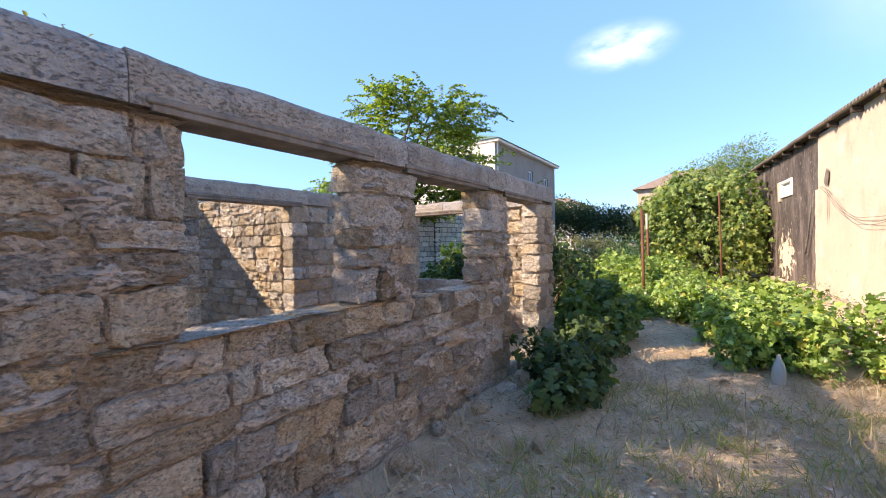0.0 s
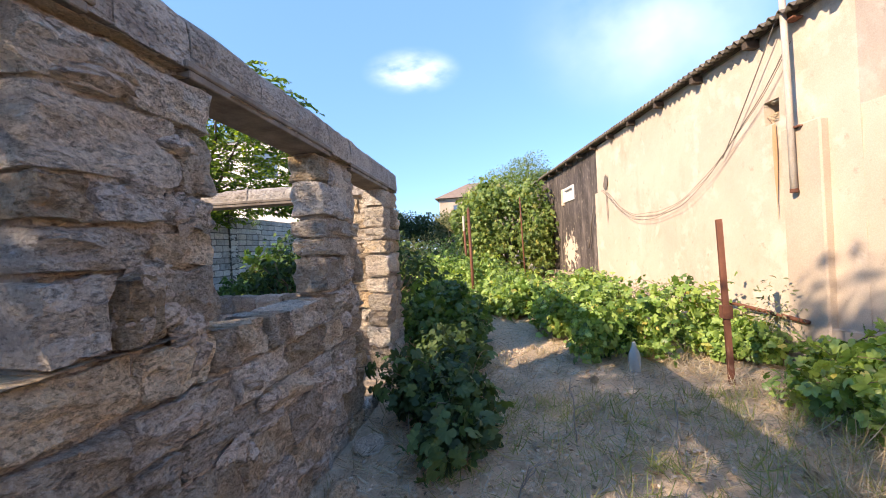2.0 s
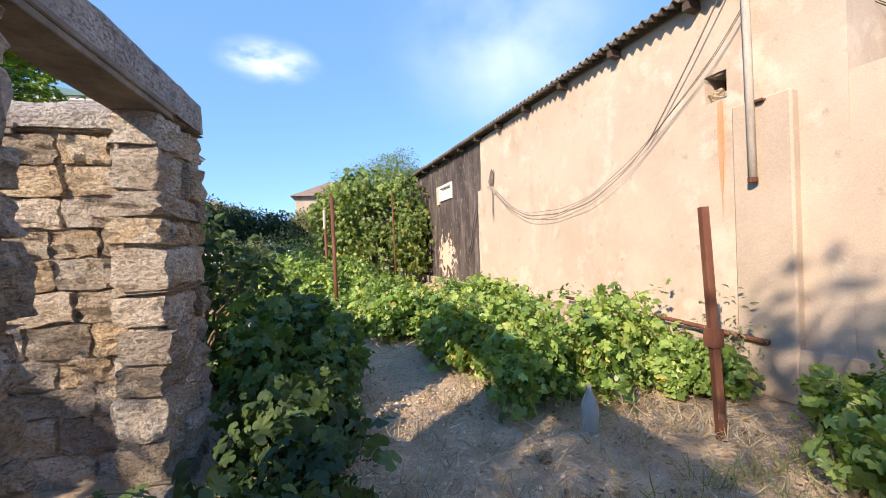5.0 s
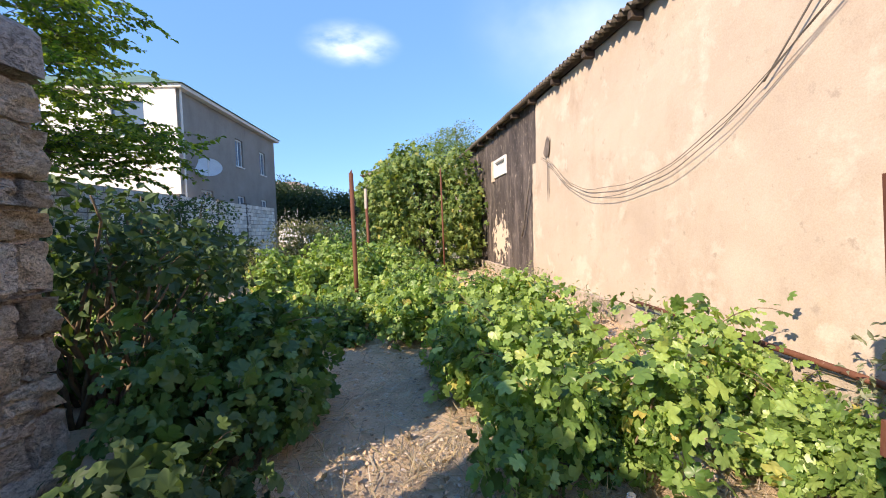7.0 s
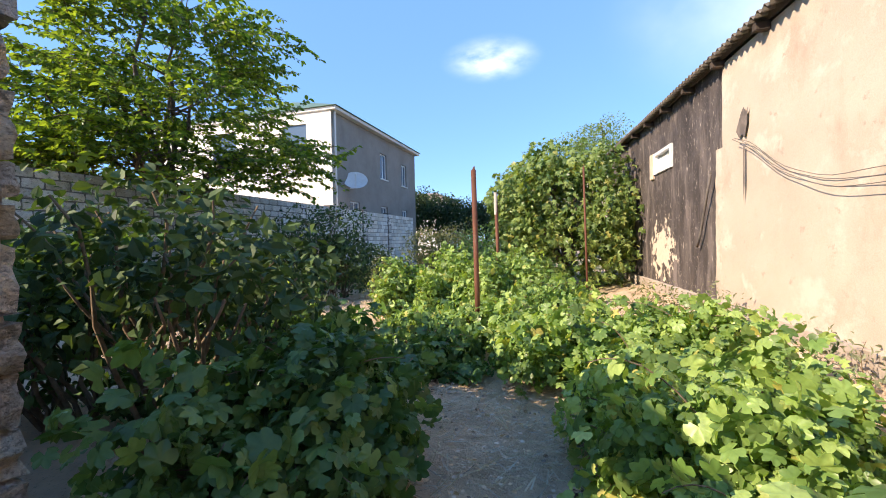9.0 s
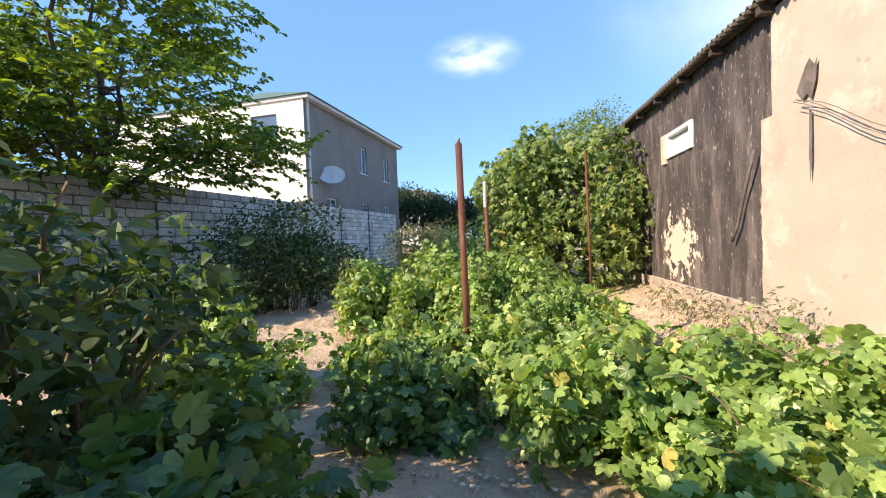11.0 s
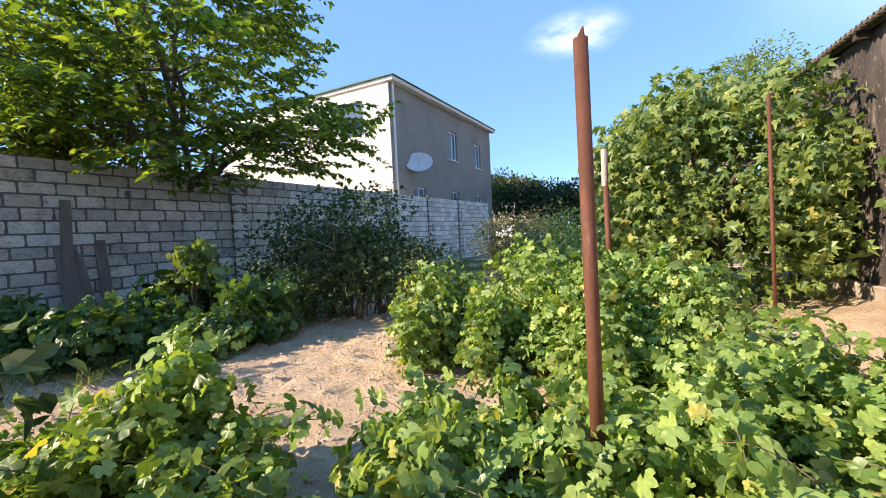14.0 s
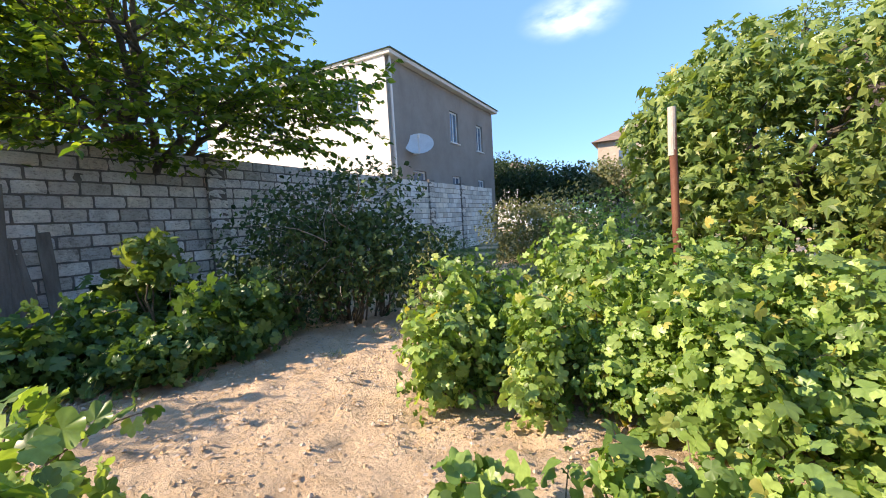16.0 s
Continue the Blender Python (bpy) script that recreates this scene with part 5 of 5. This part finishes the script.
tree("tree", "tall light-leaved tree behind the fig and roof", 204, (2.0, 20.5, 0), 2.2, 0.13, [(2.4, 20.8, 5.0), (1.0, 20.4, 4.2), (3.4, 20.8, 5.2)], [(1.4, 20.4, 3.9, 1.0, 0.9, 0.9), (3.2, 20.9, 4.9, 0.9, 0.8, 0.9), (2.4, 20.3, 4.3, 1.0, 0.9, 0.9), (0.6, 20.2, 3.3, 0.8, 0.8, 0.7), (3.9, 21, 4.4, 0.8, 0.8, 0.8), (1.9, 20, 3.2, 1.2, 0.8, 0.8), (3.0, 20.6, 3.9, 1.0, .8, .9)], 260, 0.085, M_FIG, SLIM, shell=0.3, up=0.5, clump=0.35)
for i, (x, y, z, r) in enumerate(((-6.8, 38.5, 4.6, 2.0), (-4.6, 37.5, 3.9, 1.9), (-8.9, 39, 5.2, 1.9), (-2.4, 36.5, 3.6, 1.8), (-0.4, 35.0, 3.6, 1.7), (1.8, 33, 3.6, 1.6))):
    tree("tree", "dark dense tree beyond the garden" if i < 3 else "low dark green tree at the garden's end", 210 + i, (x, y, 0), 1.0, 0.15, [(x - .5, y, z), (x + .6, y, z + .5)], [(x, y, z * 0.75, r, r, z * 0.42), (x - r * .5, y, z * 0.95, r * .6, r * .6, r * .5), (x + r * .5, y - .3, z * 0.8, r * .6, r * .6, r * .5)], 70, 0.17, M_FARLEAF if i < 4 else M_OLIVE, BLADE, clump=0.3)
tree("tree", "light green sapling crown beyond the ruin", 220, (-7.9, 8.3, 0), 1.2, 0.05, [(-7.8, 8.3, 2.6), (-8.2, 8.5, 2.9)], [(-7.8, 8.2, 2.7, 0.28, 0.28, 0.45), (-8.4, 8.6, 2.8, 0.22, 0.22, 0.5), (-7.2, 8.4, 2.4, 0.35, 0.3, 0.3)], 130, 0.085, M_VINE, BLADE, clump=0.3)
# Crown enlarged out of view to keep sun from the ruin's windows.
tree("tree", "feathery tree crown above the ruin", 222, (-6.6, 1.0, 0), 1.8, 0.10, [(-6.3, 2.2, 3.8), (-6.5, 0.4, 4.8), (-5.7, 0.6, 4.4), (-6.3, -0.4, 4.3)], [(-6.4, 2.3, 3.8, 0.5, 0.6, 0.4), (-5.9, 0.7, 4.6, 0.9, 0.8, 0.7), (-6.3, -0.2, 5.0, 1.1, 0.9, 0.8), (-6.3, -0.3, 4.2, 1.0, 0.9, 0.7), (-5.6, 0.4, 4.0, 0.8, 0.8, 0.6)], 170, 0.09, M_OLIVE, SLIM, clump=0.3, shell=0.2)
# Unseen tree added to dapple the plastered wall and block sun through the windows.
tree("tree", "unseen tall tree added to shade the wall and the yard entrance", 224, (-5.9, -2.0, 0), 3.2, 0.15, [(-5.5, -1.0, 6.8), (-6.4, -2.2, 6.6), (-5.2, -2.4, 6.4), (-5.6, -1.4, 6.2)], [(-5.5, -1.05, 6.85, 0.38, 0.36, 0.34), (-5.5, -1.4, 6.6, 0.32, 0.3, 0.3), (-5.6, -0.75, 6.4, 0.3, 0.28, 0.26), (-6.4, -2.2, 6.5, 0.9, 0.9, 0.7), (-5.2, -2.5, 6.2, 0.9, 0.8, 0.6), (-5.3, -1.95, 4.0, 0.9, 0.8, 0.42), (-4.7, -1.5, 3.6, 0.7, 0.6, 0.45), (-5.0, -0.9, 3.8, 0.9, 0.75, 0.55)], 150, 0.10, M_CHERRY, BLADE, clump=0.5, shell=0.2)

# palm behind the block wall entrance
palm = thing("palm", "grey-green palm fronds rising over the block wall", "palm", 3.75, 4.05, 0)
part("trunk", tube([(3.75, 4.05, -0.1), (3.75, 4.05, 2.1)], 0.16, 0.14, 10), M_BARK, palm, smooth=True)
prn = random.Random(4)
for i in range(18):
    a = prn.uniform(0, 2 * math.pi)
    L = prn.uniform(0.9, 1.5)
    e = Vector((3.75 + L * 0.62 * math.cos(a), 4.05 + L * 0.5 * math.sin(a), 2.2 + L * prn.uniform(0.5, 0.95)))
    line = bent((3.75, 4.05, 2.1), e, 0.15, 12)
    bm = tube(line, 0.014, 0.004, 5)
    for k in range(2, 13):
        p = line[k]
        d = (line[k] - line[k - 1]).normalized()
        sd = d.cross(Vector((0, 0, 1))).normalized()
        for s in (-1, 1):
            for off in (0.0, 0.5):
                q = p - d * off * (line[k] - line[k - 1]).length
                tip = q + (sd * s * 0.55 + d * 0.75 + Vector((0, 0, 0.25))) * 0.34
                w = d * 0.014
                bm.faces.new([bm.verts.new(v) for v in (q - w, q + w, tip)])
    part("frond", bm, M_PALM, palm)


# ---------------- grass, straw, twigs ----------------
def tufts(name, label, seed, n, region, length, mat, lean=0.6, width=0.004, keep=None):
    rng = np.random.default_rng(seed)
    x0, x1, y0, y1 = region
    c = np.stack([rng.uniform(x0, x1, n // 14), rng.uniform(y0, y1, n // 14)], axis=1)
    idx = rng.integers(0, len(c), n)
    P = np.zeros((n, 3))
    P[:, :2] = c[idx] + rng.normal(size=(n, 2)) * 0.05
    if keep is not None:
        P = P[keep(P)]
        n = len(P)
    P[:, 2] = 0.0
    d = rng.normal(size=(n, 3)) * lean
    d[:, 2] = np.abs(d[:, 2]) + 0.5
    blade_t = (np.array([(-width, 0, 0), (width, 0, 0), (width * 0.8, 0.5, 0.02), (0, 1.0, -0.08), (-width * 0.8, 0.5, 0.02)]), np.array([(0, 1, 2), (0, 2, 4), (4, 2, 3)]))
    L = length * (0.4 + 0.8 * rng.random(n))
    t = (blade_t[0].copy(), blade_t[1])
    t[0][:, 0] /= length
    ob = link_mesh(name, leaf_mesh(name, t, P, np.cross(d, rng.normal(size=(n, 3))), d, L), mat)
    tagged(ob, label, "grass", kind="stuff")


off_wall = lambda P: (P[:, 0] > -1.85 + 0.095 * P[:, 1]) & (P[:, 0] < 2.7)
tufts("dry_grass", "dry straw and stalks on the trodden earth", 300, 8000, (-1.6, 2.7, 1.4, 6.4), 0.15, M_STRAW, 1.5, 0.003, off_wall)
tufts("green_grass", "short green weeds on the trodden earth", 301, 6500, (-1.0, 2.7, 1.3, 4.6), 0.16, M_GRASS, 0.8, 0.0032, off_wall)
tufts("straw_clump", "sunlit clump of long straw", 302, 1200, (1.0, 2.4, 2.6, 3.9), 0.30, M_STRAW, 1.2, 0.0022)
tufts("garden_weeds", "low weeds along the footing and beds", 303, 4500, (-6.5, 2.8, 8.5, 14.5), 0.10, M_GRASS, 0.9, 0.003, lambda P: (P[:, 0] > 2.0) | (P[:, 0] < -4.3) | (np.abs(P[:, 1] - 12.9) < 0.6))
tufts("rough_grass", "rough grass at the garden's far end", 304, 9000, (-7, 2, 14.5, 24), 0.22, M_GRASS, 0.7, 0.006)
tufts("wall_weeds", "weeds along the block wall", 305, 5000, (-8.0, -5.0, 9.5, 16.5), 0.22, M_GRASS, 0.8, 0.005)


def litter(name, label, seed, n, region, template, size, mat, keep=None, tilt=0.35):
    """Loose bits lying flat on the ground."""
    rng = np.random.default_rng(seed)
    x0, x1, y0, y1 = region
    P = np.stack([rng.uniform(x0, x1, n), rng.uniform(y0, y1, n), np.zeros(n)], axis=1)
    if keep is not None:
        P = P[keep(P)]
    n = len(P)
    P[:, 2] = [ground_height(x, y) + 0.008 for x, y in P[:, :2]]
    nrm = np.array([0, 0, 1.0]) + rng.normal(size=(n, 3)) * tilt
    fwd = rng.normal(size=(n, 3)) * np.array([1, 1, 0.15])
    tagged(link_mesh(name, leaf_mesh(name, template, P, nrm, fwd, size * (0.4 + 1.1 * rng.random(n))), mat), label, "litter", kind="stuff")


STRAW = (np.array([(-0.022, 0, 0), (0.022, 0, 0), (0.018, 0.5, 0.03), (0.005, 1.0, 0), (-0.018, 0.5, 0.03)]), np.array([(0, 1, 2), (0, 2, 4), (4, 2, 3)]))
CRUMB = (np.array([(-0.5, -0.3, 0), (0.45, -0.4, 0), (0.55, 0.4, 0), (-0.3, 0.5, 0), (0.05, 0.0, 0.55)]), np.array([(0, 1, 4), (1, 2, 4), (2, 3, 4), (3, 0, 4)]))
M_DEADLEAF = material("dead_leaf", [(0.3, (0.15, 0.095, 0.055)), (0.7, (0.36, 0.25, 0.15))], 3, 0.9, 0, island=0.4)
M_CRUMB = material("soil_crumb", [(0.3, (0.48, 0.345, 0.23)), (0.7, (0.72, 0.53, 0.37))], 3, 0.95, 0, island=0.2)
litter("straw_litter", "flattened dry straw strewn on the trodden earth", 320, 9000, (-1.5, 2.7, 1.0, 8.2), STRAW, 0.15, M_STRAW, off_wall)
litter("dead_leaves", "dry brown leaves scattered on the earth", 321, 2600, (-1.5, 2.7, 0.8, 8.6), BLADE, 0.032, M_DEADLEAF, off_wall)
litter("soil_crumbs", "loose crumbs of sandy soil", 322, 6000, (-5.5, 2.7, 8.3, 13.0), CRUMB, 0.024, M_CRUMB, tilt=0.2)
litter("earth_crumbs", "small clods on the trodden earth", 323, 6000, (-1.5, 2.7, 0.8, 8.2), CRUMB, 0.022, M_CRUMB, off_wall, tilt=0.2)


twn = random.Random(12)
for x, y, h in ((0.05, 3.9, 0.42), (0.55, 3.5, 0.36), (0.8, 2.7, 0.25), (-0.45, 3.3, 0.2), (0.35, 2.9, 0.18)):
    bm = bmesh.new()
    top = Vector((x + twn.uniform(-.15, .15), y + twn.uniform(-.1, .1), h))
    line = bent((x, y, -0.02), top, 0, 6, twn)
    add_tube(bm, line, 0.006, 0.003, 5)
    for k in (2, 3, 4, 5):
        add_tube(bm, bent(line[k], line[k] + Vector((twn.uniform(-.14, .14), twn.uniform(-.1, .1), twn.uniform(.03, .14))), 0.01, 4, twn), 0.004, 0.0015, 4)
    tagged(part("dead_twig", bm, M_TWIG), "bleached dead twig sticking out of the earth", "twig")
bm = bmesh.new()
for i in range(70):
    s = Vector((twn.gauss(-4.6, .45), twn.gauss(13.6, .35), twn.uniform(0.3, 1.7)))
    add_tube(bm, bent(s, s + Vector((twn.uniform(-.6, .6), twn.uniform(-.6, .2), twn.uniform(-.5, .4))), 0.05, 5, twn), 0.007, 0.002, 4)
tagged(part("dry_brushwood", bm, M_TWIG), "dry grey twigs tangled in the shrub", "brushwood", kind="stuff")

# ---------------- pieces of the walls ----------------
lay(front, "stone", courses(1, -0.6, 6.02, -0.04, 2.09, RUIN_OPEN, 0.205, 0.34, 0.34), STONES, 0.225, 1, proud=0.026, joint=0.018, tilt=2.2)
def smear(parent, s, z, w, h, seed):
    """A rough dab of mortar over the stones."""
    q = random.Random(seed)
    bm = bmesh.new()
    n = 13
    rim = [(0.6 + 0.55 * q.random()) for _ in range(n)]
    c = bm.verts.new((s, -0.022 - 0.012 * q.random(), z))
    mid = [bm.verts.new((s + w * 0.27 * r * math.cos(6.283 * k / n), -0.018 + q.uniform(-.009, .007), z + h * 0.27 * r * math.sin(6.283 * k / n))) for k, r in enumerate(rim)]
    out = [bm.verts.new((s + w * 0.5 * r * math.cos(6.283 * k / n), 0.012, z + h * 0.5 * r * math.sin(6.283 * k / n))) for k, r in enumerate(rim)]
    for k in range(n):
        m = (k + 1) % n
        bm.faces.new((c, mid[k], mid[m]))
        bm.faces.new((mid[k], out[k], out[m], mid[m]))
    part("mortar_smear", bm, M_DAUB if seed % 3 else M_MORTAR, parent, local=True)


srn = random.Random(21)
for k in range(170):
    s, z = srn.uniform(-0.2, 5.9), srn.uniform(0.05, 2.0)
    w, hh = srn.uniform(0.12, 0.38), srn.uniform(0.07, 0.24)
    if not any(a - w * 0.6 < s < b + w * 0.6 and c - hh * 0.6 < z < d for a, b, c, d in RUIN_OPEN):
        smear(front, s, z, w, hh, 500 + k)
lay(end_wall, "stone", courses(2, -4.0, 4.45, -0.04, 2.05, END_OPEN, 0.20, 0.33, 0.15), STONES, 0.225, 2, proud=0.015, joint=0.016)
lay(back_wall, "stone", courses(3, 0.5, 5.8, -0.04, 2.12, BACK_OPEN, 0.20, 0.36, 0.15), STONES, 0.225, 3, proud=0.015, joint=0.014)
lay(far_wall, "stone", courses(12, 0.0, 4.08, -0.04, 2.4, [], 0.17, 0.27, 0.3), STONES, 0.225, 12, proud=0.02, joint=0.022)
M_YELLOW = material("yellow_limestone", [(0.3, (0.44, 0.355, 0.26)), (0.55, (0.56, 0.46, 0.345)), (0.8, (0.64, 0.55, 0.44))], 4, 0.95, 0.7, 50, vary=0.15)
RUBBLE = stone_meshes(17, 8, M_YELLOW, 0.11, 0.04, 3)
lay(rub, "stone", courses(4, 0.03, 4.0, -0.04, 2.36, [], 0.20, 0.34, 0.25), RUBBLE, 0.268, 4, proud=0.008, joint=0.016)
BLOCKS = stone_meshes(19, 8, M_BLOCK, 0.09, 0.05, 2)
lay(bw, "block", courses(5, -4.4, 4.4, 0.0, 2.85, [], 0.204, 0.41, 0.06, offset=1), BLOCKS, 0.212, 5, proud=0.012, joint=0.024, tilt=0.8)
for s in PIERS[:4]:
    lay(bw, "pier_block", [(s, 0.1 + 0.204 * i, 0.40, 0.2) for i in range(14)], BLOCKS, 0.34, int(s * 10), proud=0.006, joint=0.012, tilt=0.4)
    for o in bw.children[-14:]:
        o.matrix_basis = pose(0, -0.08, 0) @ o.matrix_basis


def joined_blocks(name, stones, thick, seed, mat, parent):
    rnd = random.Random(seed)
    bm = bmesh.new()
    V, F = [], []
    for s, z, ln, h in stones:
        p = rnd.uniform(-.010, .010)
        b = len(V)
        x0, x1, z0, z1 = s - ln / 2 + .011, s + ln / 2 - .011, z - h / 2 + .011, z + h / 2 - .011
        V += [(x, y, zz) for y in (-.006 + p, thick + .006) for x, zz in ((x0, z0), (x1, z0), (x1, z1), (x0, z1))]
        F += [(b, b + 1, b + 2, b + 3), (b + 7, b + 6, b + 5, b + 4), (b, b + 4, b + 5, b + 1), (b + 1, b + 5, b + 6, b + 2), (b + 2, b + 6, b + 7, b + 3), (b + 3, b + 7, b + 4, b)]
    bm.free()
    me = bpy.data.meshes.new(name)
    me.from_pydata(V, [], F)
    return tagged(link_mesh(name, me, mat, parent, "rest of the pale blocks", local=True), kind="stuff")


joined_blocks("blocks", courses(6, 4.4, 15.5, 0.0, 2.85, [], 0.204, 0.41, 0.02, offset=1) + courses(7, -9.5, -4.4, 0.0, 2.85, [], 0.204, 0.41, 0.02, offset=1), 0.19, 6, M_BLOCK_FAR, bw)
